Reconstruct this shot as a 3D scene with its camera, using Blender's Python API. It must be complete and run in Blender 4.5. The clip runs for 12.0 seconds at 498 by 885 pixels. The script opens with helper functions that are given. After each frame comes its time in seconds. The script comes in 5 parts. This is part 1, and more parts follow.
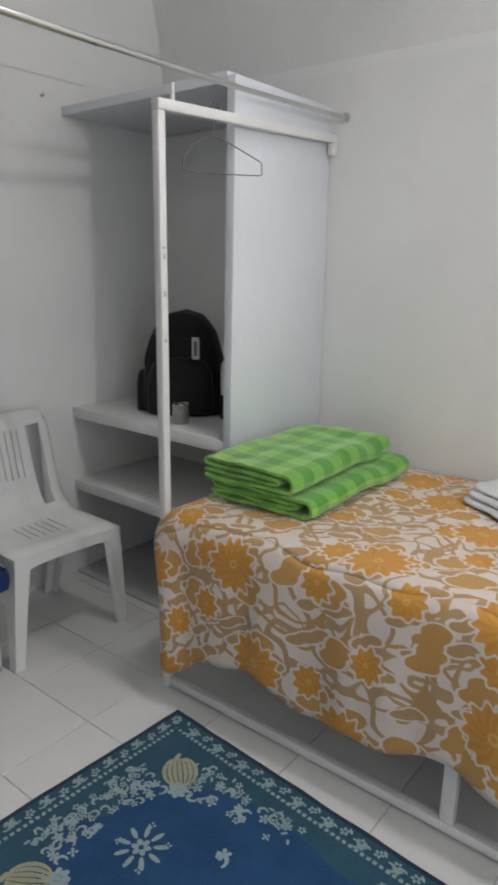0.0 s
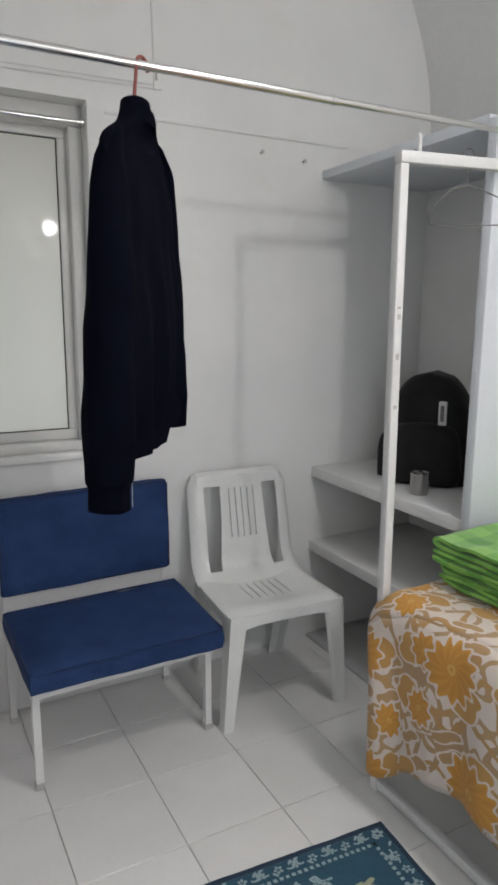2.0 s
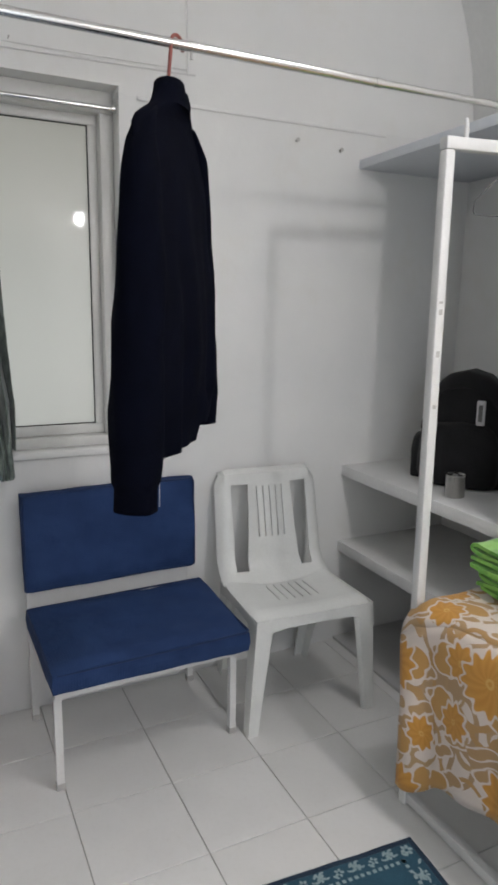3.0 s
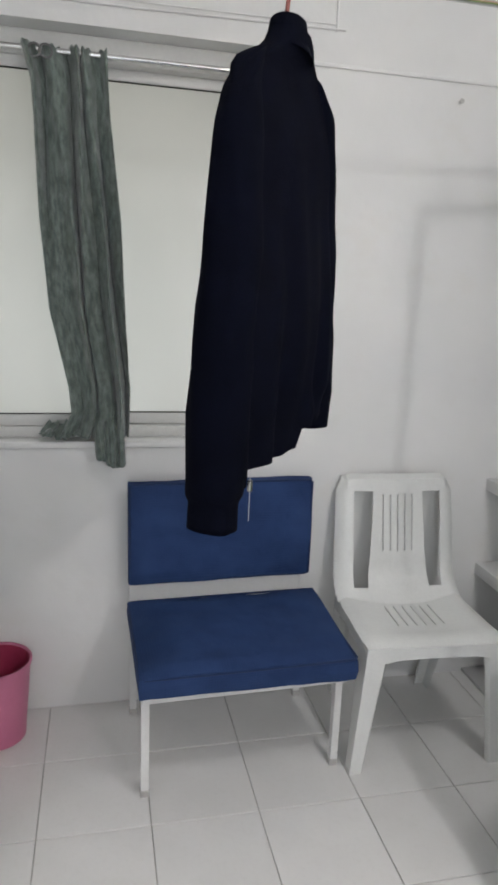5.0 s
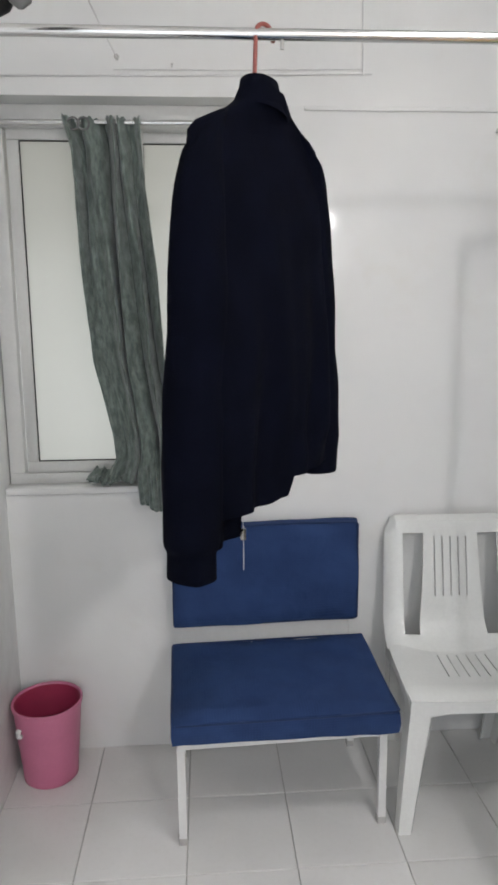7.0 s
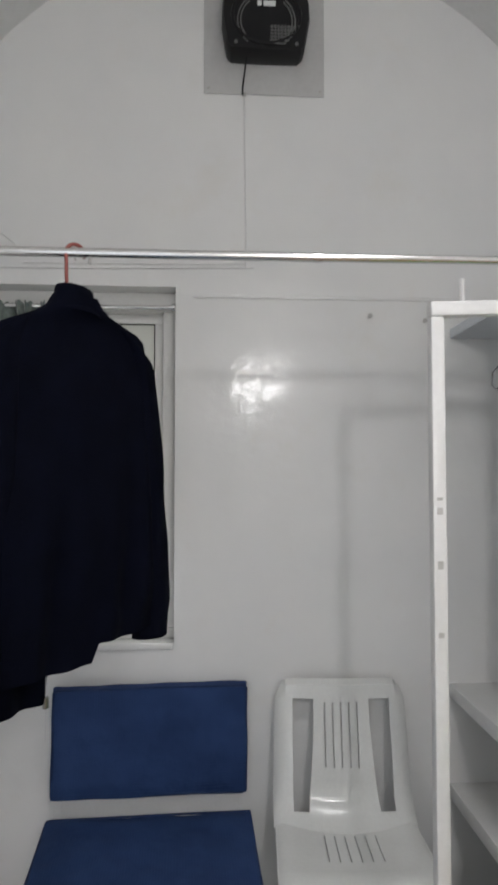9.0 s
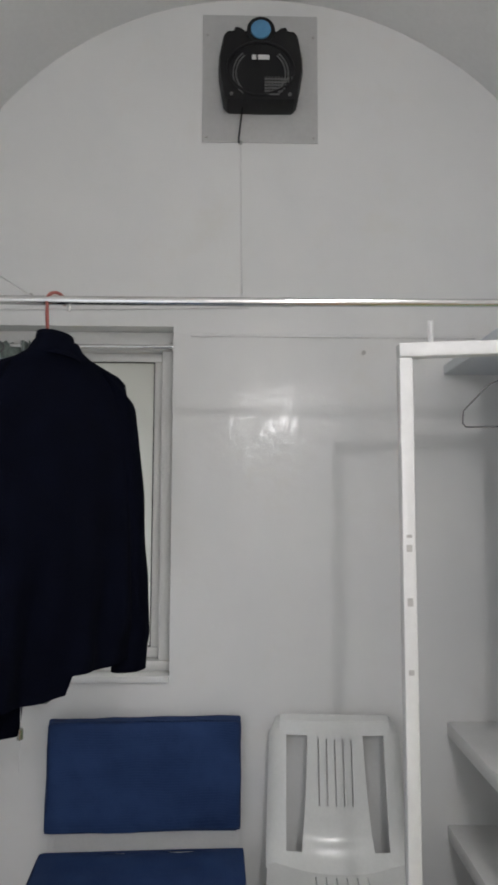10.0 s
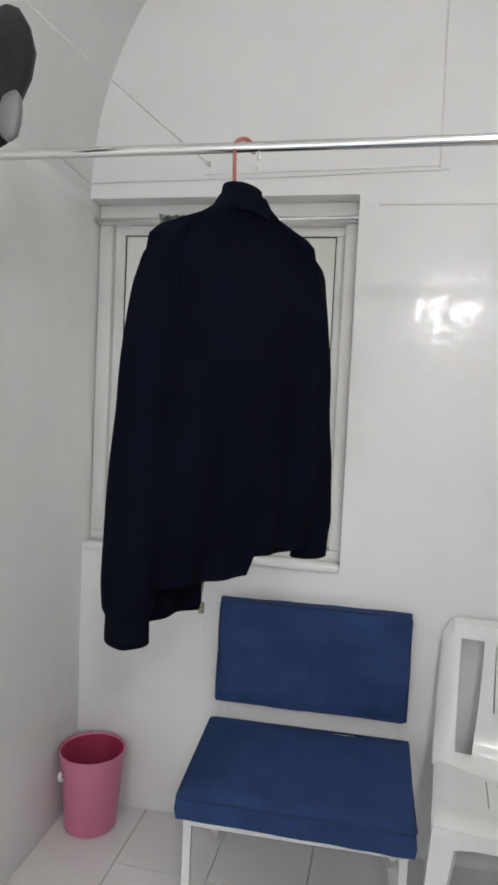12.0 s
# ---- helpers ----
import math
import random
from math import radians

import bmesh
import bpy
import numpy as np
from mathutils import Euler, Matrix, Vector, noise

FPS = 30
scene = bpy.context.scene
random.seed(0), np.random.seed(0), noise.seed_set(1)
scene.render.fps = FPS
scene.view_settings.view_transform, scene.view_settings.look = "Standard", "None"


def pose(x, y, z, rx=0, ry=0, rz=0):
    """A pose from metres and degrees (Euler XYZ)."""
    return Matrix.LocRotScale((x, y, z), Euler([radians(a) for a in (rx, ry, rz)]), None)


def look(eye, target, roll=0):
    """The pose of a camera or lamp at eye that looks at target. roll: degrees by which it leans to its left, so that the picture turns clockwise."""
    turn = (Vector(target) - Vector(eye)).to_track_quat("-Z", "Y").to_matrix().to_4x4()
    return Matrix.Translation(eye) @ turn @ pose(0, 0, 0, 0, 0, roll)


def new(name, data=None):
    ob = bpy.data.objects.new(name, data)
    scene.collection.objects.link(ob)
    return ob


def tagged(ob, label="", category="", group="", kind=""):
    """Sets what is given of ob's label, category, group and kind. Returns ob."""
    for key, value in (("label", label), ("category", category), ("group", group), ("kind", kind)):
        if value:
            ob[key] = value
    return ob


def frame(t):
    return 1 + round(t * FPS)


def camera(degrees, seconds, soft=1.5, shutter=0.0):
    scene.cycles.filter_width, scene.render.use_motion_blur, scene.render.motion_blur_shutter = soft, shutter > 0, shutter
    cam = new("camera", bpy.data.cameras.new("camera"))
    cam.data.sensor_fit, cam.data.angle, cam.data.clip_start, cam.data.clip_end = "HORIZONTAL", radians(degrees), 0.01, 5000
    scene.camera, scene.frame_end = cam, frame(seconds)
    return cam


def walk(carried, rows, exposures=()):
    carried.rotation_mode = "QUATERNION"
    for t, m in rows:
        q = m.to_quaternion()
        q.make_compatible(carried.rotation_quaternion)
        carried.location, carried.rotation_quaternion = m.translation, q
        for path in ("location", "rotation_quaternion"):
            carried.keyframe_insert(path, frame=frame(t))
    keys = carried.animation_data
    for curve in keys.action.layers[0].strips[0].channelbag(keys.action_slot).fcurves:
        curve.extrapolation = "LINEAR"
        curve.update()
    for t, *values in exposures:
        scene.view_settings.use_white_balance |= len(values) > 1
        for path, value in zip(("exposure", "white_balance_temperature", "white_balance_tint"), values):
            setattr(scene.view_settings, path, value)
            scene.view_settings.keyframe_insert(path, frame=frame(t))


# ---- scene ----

# ---------------------------------------------------------------- camera
PATH = [
    (0, (-0.859, -2.368, 1.396), (0.662, -1.174, 0.887), 0.9),
    (0.5, (-0.832, -2.382, 1.41), (0.573, -1.031, 0.958), 0.6),
    (1, (-0.761, -2.376, 1.422), (0.47, -0.845, 1.046), 0.5),
    (1.5, (-0.69, -2.381, 1.416), (0.364, -0.714, 1.085), 0.2),
    (2, (-0.641, -2.345, 1.415), (0.284, -0.61, 1.049), 0.2),
    (2.5, (-0.621, -2.348, 1.411), (0.279, -0.604, 1.022), 0.6),
    (3, (-0.624, -2.278, 1.414), (0.233, -0.512, 1.03), 0.8),
    (3.5, (-0.622, -2.215, 1.416), (0.215, -0.445, 1.008), 1.0),
    (5.5, (-0.388, -2.099, 1.418), (-0.093, -0.168, 0.989), 2.0),
    (6, (-0.336, -2.116, 1.451), (-0.104, -0.158, 1.115), 1.0),
    (6.5, (-0.297, -2.131, 1.447), (-0.08, -0.165, 1.147), 0.6),
    (7, (-0.255, -2.135, 1.445), (-0.127, -0.168, 1.104), -0.6),
    (7.5, (-0.184, -2.108, 1.45), (0.003, -0.137, 1.171), 1.4),
    (9.5, (0.173, -2.267, 1.501), (0.276, -0.277, 1.669), -0.2),
    (10, (0.214, -2.277, 1.504), (0.256, -0.286, 1.688), 0.2),
    (10.5, (0.232, -2.282, 1.481), (0.066, -0.29, 1.509), 1.6),
    (11, (0.204, -2.236, 1.463), (-0.155, -0.272, 1.357), 1.7),
    (11.5, (0.178, -2.191, 1.456), (-0.247, -0.24, 1.338), 1.9),
    (12, (0.141, -2.148, 1.464), (-0.274, -0.196, 1.336), 2.7),
]
cam = camera(40.7, 12.0, soft=3.0, shutter=0.4)
walk(cam, [(t, look(e, g, r)) for t, e, g, r in PATH],
     exposures=[(0, -0.2), (1.0, -0.1), (2.5, 0.06), (3.7, 0.14), (5.3, 0.32), (7.5, 0.38), (9.3, -0.2), (10.2, -0.2), (11.2, 0.2), (12, 0.36)])

# ---------------------------------------------------------------- world and lamps
XL, XR = -0.902, 1.490          # side walls
YB = -3.15                      # back wall
ZS, RV = 2.13, (XR - XL) / 2  # vault springing and radius
XC = (XL + XR) / 2

world = bpy.data.worlds.new("world")
world.use_nodes = True
scene.world = world
world.node_tree.nodes["Background"].inputs[0].default_value = (0.75, 0.85, 1.0, 1)
world.node_tree.nodes["Background"].inputs[1].default_value = 0.3


def lamp(name, kind, place, power, colour, target=None, size=0.1, size_y=None):
    data = bpy.data.lights.new(name, kind)
    data.energy, data.color = power, colour
    if kind == "AREA":
        data.shape = "RECTANGLE"
        data.size, data.size_y = size, size_y or size
    else:
        data.shadow_soft_size = size
    ob = new(name, data)
    ob.matrix_world = look(place, target) if target else pose(*place)
    return ob


BULB = (0.555, -3.05, 2.10)
CEIL = (0.62, -1.75, 2.98)
bulb_light = lamp("bulb_light", "POINT", (BULB[0], BULB[1] + 0.06, BULB[2]), 31, (1.0, 0.972, 0.985), size=0.045)
# the ceiling spot is an added fill that brightens the floor, no known source
ceiling_fill = lamp("ceiling_fill", "SPOT", (CEIL[0], CEIL[1], CEIL[2] - 0.03), 40, (1.0, 0.975, 0.985), target=(0.05, -0.85, 0.0), size=0.16)
ceiling_fill.data.spot_size, ceiling_fill.data.spot_blend = radians(100), 1.0

# cool low fill, set in an added doorway behind the camera
DX0, DX1, DZ = -0.80, 0.02, 2.02
door_fill = lamp("door_fill", "AREA", ((DX0 + DX1) / 2, YB - 0.02, DZ / 2), 7.5, (0.92, 0.95, 1.0), target=((DX0 + DX1) / 2 + 0.25, 0, 0.5), size=DX1 - DX0 - 0.06, size_y=DZ - 0.1)

# ---------------------------------------------------------------- materials


class Nodes:
    """Short hand for node trees."""

    def __init__(self, name):
        self.m = bpy.data.materials.new(name)
        self.m.use_nodes = True
        self.t = self.m.node_tree
        self.b = self.t.nodes["Principled BSDF"]
        self.o = self.t.nodes["Material Output"]

    def add(self, kind, **props):
        n = self.t.nodes.new(kind)
        for k, v in props.items():
            setattr(n, k, v)
        return n

    def link(self, a, b):
        self.t.links.new(a, b)

    def put(self, sock, v):
        if isinstance(v, bpy.types.NodeSocket):
            self.link(v, sock)
        else:
            sock.default_value = v

    def math(self, op, a, b=0.0, c=0.0):
        n = self.add("ShaderNodeMath", operation=op)
        for s, v in zip(n.inputs, (a, b, c)):
            self.put(s, v)
        return n.outputs[0]

    def mix(self, f, a, b):
        n = self.add("ShaderNodeMix", data_type="RGBA")
        self.put(n.inputs[0], f)
        self.put(n.inputs[6], a if isinstance(a, bpy.types.NodeSocket) else (*a, 1))
        self.put(n.inputs[7], b if isinstance(b, bpy.types.NodeSocket) else (*b, 1))
        return n.outputs[2]

    def ramp(self, f, lo, hi):
        n = self.add("ShaderNodeMapRange", clamp=True)
        self.put(n.inputs[0], f)
        n.inputs[1].default_value, n.inputs[2].default_value = lo, hi
        return n.outputs[0]

    def coords(self, which="Object"):
        return self.add("ShaderNodeTexCoord").outputs[which]

    def noise(self, vec, scale, detail=4, rough=0.55, stretch=None):
        if stretch:
            mp = self.add("ShaderNodeMapping")
            mp.inputs["Scale"].default_value = stretch
            self.link(vec, mp.inputs[0])
            vec = mp.outputs[0]
        n = self.add("ShaderNodeTexNoise")
        self.link(vec, n.inputs["Vector"])
        n.inputs["Scale"].default_value, n.inputs["Detail"].default_value = scale, detail
        n.inputs["Roughness"].default_value = rough
        return n.outputs["Fac"]

    def bump(self, height, strength, dist=0.01):
        n = self.add("ShaderNodeBump")
        n.inputs["Strength"].default_value, n.inputs["Distance"].default_value = strength, dist
        self.link(height, n.inputs["Height"])
        self.link(n.outputs[0], self.b.inputs["Normal"])

    def finish(self, colour=None, rough=None, metal=None, **more):
        for key, v in (("Base Color", colour), ("Roughness", rough), ("Metallic", metal), *more.items()):
            if v is None:
                continue
            if isinstance(v, tuple) and len(v) == 3:
                v = (*v, 1)
            self.put(self.b.inputs[key.replace("_", " ")], v)
        return self.m


def worn(name, a, b, rough, scale=6.0, fine=120.0, bump=0.1, dist=0.002, spots=None, spot_amount=0.62, metal=0.0, which="Object", rough_var=0.1, stretch=None, **more):
    """Two-tone surface: broad stains, fine grain, relief and optional worn spots."""
    n = Nodes(name)
    v = n.coords(which)
    big = n.noise(v, scale, 5, stretch=stretch)
    small = n.noise(v, fine, 3)
    col = n.mix(n.ramp(big, 0.3, 0.7), a, b)
    col = n.mix(n.math("MULTIPLY", n.ramp(small, 0.35, 0.75), 0.25), col, tuple(c * 0.8 for c in a))
    if spots:
        sp = n.noise(v, scale * 4, 6, 0.7)
        col = n.mix(n.ramp(sp, spot_amount, spot_amount + 0.08), col, spots)
    r = n.math("ADD", rough - rough_var / 2, n.math("MULTIPLY", big, rough_var))
    h = n.math("ADD", n.math("MULTIPLY", big, 1.0), n.math("MULTIPLY", small, 0.25))
    if bump:
        n.bump(h, bump, dist)
    return n.finish(col, r, metal, **more)


def gloss_wall():
    """White oil paint on uneven plaster, shiny up to shoulder height, faintly stained low down."""
    n = Nodes("wall_paint_gloss")
    v = n.coords()
    big, mid = n.noise(v, 2.2, 4), n.noise(v, 9, 4)
    fine = n.noise(v, 90, 3)
    col = n.mix(n.ramp(big, 0.3, 0.72), (0.80, 0.80, 0.785), (0.74, 0.745, 0.74))
    stain = n.noise(v, 3.5, 6, 0.65)
    sep = n.add("ShaderNodeSeparateXYZ")
    n.link(v, sep.inputs[0])
    col = n.mix(n.math("MULTIPLY", n.ramp(stain, 0.55, 0.75), 0.35), col, (0.70, 0.67, 0.60))
    zed = n.ramp(n.math("ADD", sep.outputs[2], n.math("MULTIPLY", mid, 0.05)), 2.1, 2.16)
    rough = n.math("ADD", n.math("MULTIPLY", zed, 0.42), n.math("ADD", 0.10, n.math("MULTIPLY", mid, 0.10)))
    h = n.math("ADD", n.math("MULTIPLY", big, 1.0), n.math("ADD", n.math("MULTIPLY", mid, 0.22), n.math("MULTIPLY", fine, 0.004)))
    n.bump(h, 0.28, 0.03)
    return n.finish(col, rough, Specular_IOR_Level=0.29)


def tile_material():
    n = Nodes("floor_tile_glaze")
    v = n.coords()
    info = n.add("ShaderNodeObjectInfo")
    big, fine = n.noise(v, 5, 5), n.noise(v, 60, 4)
    col = n.mix(n.ramp(big, 0.3, 0.7), (0.84, 0.835, 0.82), (0.79, 0.785, 0.77))
    col = n.mix(n.math("MULTIPLY", info.outputs["Random"], 0.25), col, (0.62, 0.61, 0.58))
    col = n.mix(n.math("MULTIPLY", n.ramp(fine, 0.5, 0.8), 0.12), col, (0.55, 0.53, 0.49))
    n.bump(n.math("ADD", big, n.math("MULTIPLY", fine, 0.15)), 0.05, 0.01)
    return n.finish(col, n.math("ADD", 0.16, n.math("MULTIPLY", big, 0.14)))


def cover_material():
    """Cream cotton printed with ochre dahlias, tan leaves and scrolls."""
    n = Nodes("bedcover_print")
    v = n.coords("UV")
    warp = n.add("ShaderNodeTexNoise")
    n.link(v, warp.inputs["Vector"])
    warp.inputs["Scale"].default_value = 9
    off = n.add("ShaderNodeVectorMath", operation="MULTIPLY_ADD")
    n.link(warp.outputs["Color"], off.inputs[0])
    off.inputs[1].default_value, off.inputs[2].default_value = (0.035, 0.035, 0), (-0.0175, -0.0175, 0)
    vv = n.add("ShaderNodeVectorMath", operation="ADD")
    n.link(v, vv.inputs[0])
    n.link(off.outputs[0], vv.inputs[1])

    def blossoms(vec, scale, petals, r0, depth, rand):
        vo = n.add("ShaderNodeTexVoronoi", voronoi_dimensions="2D")
        n.link(vec, vo.inputs["Vector"])
        vo.inputs["Scale"].default_value, vo.inputs["Randomness"].default_value = scale, rand
        d = n.add("ShaderNodeVectorMath", operation="SUBTRACT")
        n.link(vec, d.inputs[0])
        n.link(vo.outputs["Position"], d.inputs[1])
        sp = n.add("ShaderNodeSeparateXYZ")
        n.link(d.outputs[0], sp.inputs[0])
        ang = n.math("ARCTAN2", sp.outputs[1], sp.outputs[0])
        rim = n.math("MULTIPLY_ADD", n.math("SINE", n.math("MULTIPLY", ang, petals)), depth, r0)
        dist = n.math("DIVIDE", vo.outputs["Distance"], scale)
        return n.math("SUBTRACT", rim, dist), ang, dist, vo.outputs["Color"]

    cream, ochre, deep = (0.72, 0.63, 0.57), (0.62, 0.30, 0.05), (0.52, 0.225, 0.03)
    col = n.mix(n.ramp(n.noise(v, 14, 4), 0.35, 0.65), cream, (0.68, 0.60, 0.54))
    # scrolls: contour bands of a smooth noise
    for sc, lo, w, tone in ((7.0, 0.5, 0.028, (0.43, 0.28, 0.15)), (11.0, 0.44, 0.030, (0.46, 0.30, 0.15)), (8.5, 0.57, 0.030, (0.48, 0.28, 0.11))):
        nz = n.noise(v, sc, 0.5, 0.4)
        band = n.math("LESS_THAN", n.math("ABSOLUTE", n.math("SUBTRACT", nz, lo)), w)
        col = n.mix(band, col, tone)
    # leaves
    for sc, r0, tone in ((12.0, 0.019, (0.45, 0.28, 0.13)), (8.0, 0.031, (0.53, 0.29, 0.085))):
        mp = n.add("ShaderNodeMapping")
        mp.inputs["Rotation"].default_value = (0, 0, sc * 0.13)
        mp.inputs["Scale"].default_value = (1.0, 0.5, 1)
        n.link(vv.outputs[0], mp.inputs[0])
        f, _, dist, _ = blossoms(mp.outputs[0], sc, 2, r0, r0 * 0.4, 0.95)
        col = n.mix(n.ramp(f, -0.005, -0.003), col, cream)
        col = n.mix(n.ramp(f, 0.0, 0.002), col, tone)
    # blossoms, large and small, with a darker eye and petal lines
    for sc, petals, r0, depth in ((4.4, 9, 0.046, 0.006), (2.6, 13, 0.078, 0.009)):
        f, ang, dist, _ = blossoms(vv.outputs[0], sc, petals, r0, depth, 0.85)
        rays = n.math("MULTIPLY_ADD", n.math("SINE", n.math("MULTIPLY_ADD", ang, petals * 1.0, n.math("MULTIPLY", dist, 110))), 0.5, 0.5)
        petal = n.mix(n.math("MULTIPLY", rays, 0.55), ochre, deep)
        ring = n.math("LESS_THAN", n.math("ABSOLUTE", n.math("SUBTRACT", dist, r0 * 0.13)), r0 * 0.05)
        petal = n.mix(n.math("MULTIPLY", ring, 0.5), petal, (0.75, 0.50, 0.16))
        col = n.mix(n.ramp(f, -0.008, -0.005), col, cream)
        col = n.mix(n.ramp(f, 0.0, 0.004), col, petal)
    weave = n.noise(v, 420, 2)
    col = n.mix(n.math("MULTIPLY", weave, 0.12), col, (0.35, 0.25, 0.15))
    n.bump(n.math("ADD", weave, n.math("MULTIPLY", n.noise(v, 18, 4), 2.0)), 0.18, 0.004)
    return n.finish(col, 0.9, Sheen_Weight=0.15)


def check_material():
    """Two greens woven in a broad check."""
    n = Nodes("green_check_fleece")
    v = n.coords("UV")
    sp = n.add("ShaderNodeSeparateXYZ")
    n.link(v, sp.inputs[0])
    wob = n.math("MULTIPLY", n.noise(v, 6, 2), 0.012)
    a = n.math("GREATER_THAN", n.math("FRACT", n.math("MULTIPLY", n.math("ADD", sp.outputs[0], wob), 8.6)), 0.5)
    b = n.math("GREATER_THAN", n.math("FRACT", n.math("MULTIPLY", n.math("ADD", sp.outputs[1], wob), 8.6)), 0.5)
    s = n.math("MULTIPLY", n.math("ADD", a, b), 0.5)
    col = n.mix(s, (0.25, 0.55, 0.09), (0.06, 0.28, 0.018))
    fuzz = n.noise(v, 260, 4)
    col = n.mix(n.math("MULTIPLY", n.ramp(fuzz, 0.4, 0.8), 0.2), col, (0.34, 0.60, 0.16))
    n.bump(n.math("ADD", fuzz, n.math("MULTIPLY", n.noise(v, 25, 3), 1.5)), 0.3, 0.004)
    return n.finish(col, 0.95, Sheen_Weight=0.4)


def curtain_material():
    n = Nodes("curtain_velvet")
    v = n.coords("UV")
    sheen_blot = n.noise(v, 22, 6, 0.65)
    fine = n.noise(v, 160, 3)
    # light and dark blotches put the velvet's uneven sheen into the colour
    col = n.mix(n.ramp(sheen_blot, 0.40, 0.64), (0.085, 0.112, 0.100), (0.225, 0.27, 0.245))
    col = n.mix(n.math("MULTIPLY", fine, 0.25), col, (0.08, 0.10, 0.09))
    n.bump(n.math("ADD", sheen_blot, fine), 0.25, 0.003)
    return n.finish(col, 0.75, Sheen_Weight=0.35)


def glass_material():
    """Frosted pane, shiny on the room side."""
    n = Nodes("frosted_glass")
    v = n.coords()
    h = n.math("ADD", n.noise(v, 260, 2), n.math("MULTIPLY", n.noise(v, 5, 3), 0.5))
    tr = n.add("ShaderNodeBsdfTranslucent")
    tr.inputs[0].default_value = (0.87, 0.875, 0.85, 1)
    mixer = n.add("ShaderNodeMixShader")
    mixer.inputs[0].default_value = 0.68
    n.finish((0.62, 0.625, 0.615), 0.03, Specular_IOR_Level=0.5)
    n.link(n.b.outputs[0], mixer.inputs[1])
    n.link(tr.outputs[0], mixer.inputs[2])
    n.link(mixer.outputs[0], n.o.inputs[0])
    return n.m


def glow(name, colour, strength):
    n = Nodes(name)
    return n.finish((0.8, 0.8, 0.8), 0.5, Emission_Color=colour, Emission_Strength=strength)


def backdrop_material():
    """Glowing sheet standing in for outside light, painted pale below and darker greenish above."""
    n = Nodes("outside_glow")
    v = n.coords()
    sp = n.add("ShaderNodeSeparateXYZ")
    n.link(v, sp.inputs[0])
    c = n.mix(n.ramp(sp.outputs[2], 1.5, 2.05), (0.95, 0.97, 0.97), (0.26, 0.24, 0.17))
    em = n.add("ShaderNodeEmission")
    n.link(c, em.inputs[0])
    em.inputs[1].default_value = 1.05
    n.link(em.outputs[0], n.o.inputs[0])
    return n.m


def fabric(name, a, b, scale=300.0, rough=0.9, sheen=0.1, bump=0.2, which="Object", folds=14.0, spec=0.2):
    n = Nodes(name)
    v = n.coords(which)
    fine, mid = n.noise(v, scale, 2), n.noise(v, folds, 4)
    col = n.mix(n.ramp(mid, 0.35, 0.7), a, b)
    col = n.mix(n.math("MULTIPLY", n.ramp(fine, 0.4, 0.7), 0.35), col, tuple(c * 1.5 for c in b))
    n.bump(n.math("ADD", fine, n.math("MULTIPLY", mid, 2.5)), bump, 0.004)
    return n.finish(col, rough, Sheen_Weight=sheen, Specular_IOR_Level=spec)


def seat_fabric():
    """Blue cloth with a fine square grid woven in."""
    n = Nodes("blue_seat_cloth")
    v = n.coords()
    sp = n.add("ShaderNodeSeparateXYZ")
    n.link(v, sp.inputs[0])
    line = None
    for s in (sp.outputs[0], n.math("ADD", sp.outputs[1], sp.outputs[2])):
        w = n.math("LESS_THAN", n.math("FRACT", n.math("MULTIPLY", s, 125)), 0.25)
        line = w if line is None else n.math("MAXIMUM", line, w)
    mid = n.noise(v, 9, 5)
    col = n.mix(n.ramp(mid, 0.35, 0.7), (0.015, 0.035, 0.106), (0.023, 0.052, 0.146))
    col = n.mix(n.math("MULTIPLY", line, 0.22), col, (0.05, 0.09, 0.22))
    n.bump(n.math("ADD", n.math("MULTIPLY", line, -0.3), n.math("MULTIPLY", mid, 5.0)), 0.4, 0.006)
    return n.finish(col, 0.85, Specular_IOR_Level=0.2)


M_WALL = gloss_wall()
M_VAULT = worn("vault_limewash", (0.765, 0.765, 0.75), (0.70, 0.705, 0.70), 0.65, 2.5, 60, 0.25, 0.01)
M_TILE = tile_material()
M_GROUT = worn("grout", (0.56, 0.55, 0.52), (0.46, 0.45, 0.42), 0.9, 12, 200, 0.3)
M_STEEL = worn("painted_steel", (0.76, 0.76, 0.75), (0.70, 0.70, 0.69), 0.35, 8, 80, 0.08, 0.002, spots=(0.40, 0.36, 0.32), spot_amount=0.70)
M_BOARD = worn("painted_board", (0.70, 0.73, 0.77), (0.65, 0.68, 0.72), 0.45, 3, 70, 0.12, 0.003)
M_INNER_SHADE = worn("cupboard_shade_grey", (0.55, 0.55, 0.55), (0.49, 0.49, 0.49), 0.55, 4, 70, 0.15, 0.003)
M_PLASTIC = worn("white_plastic", (0.78, 0.79, 0.77), (0.73, 0.74, 0.72), 0.19, 5, 90, 0.02, 0.001)
M_CHROME = worn("chrome_tube", (0.75, 0.75, 0.74), (0.62, 0.62, 0.61), 0.22, 20, 150, 0.03, 0.001, metal=1.0, stretch=(0.1, 1, 1))
M_ALU = worn("window_aluminium", (0.72, 0.72, 0.70), (0.66, 0.66, 0.645), 0.4, 6, 80, 0.06)
M_PINK = worn("pink_plastic", (0.60, 0.19, 0.31), (0.54, 0.16, 0.27), 0.42, 6, 80, 0.05, 0.001)
M_PINK_IN = worn("pink_plastic_inside", (0.40, 0.04, 0.10), (0.36, 0.035, 0.085), 0.5, 6, 80, 0.05, 0.001)
M_BLACK = worn("black_plastic", (0.007, 0.007, 0.008), (0.012, 0.012, 0.013), 0.5, 10, 90, 0.1, Specular_IOR_Level=0.25)
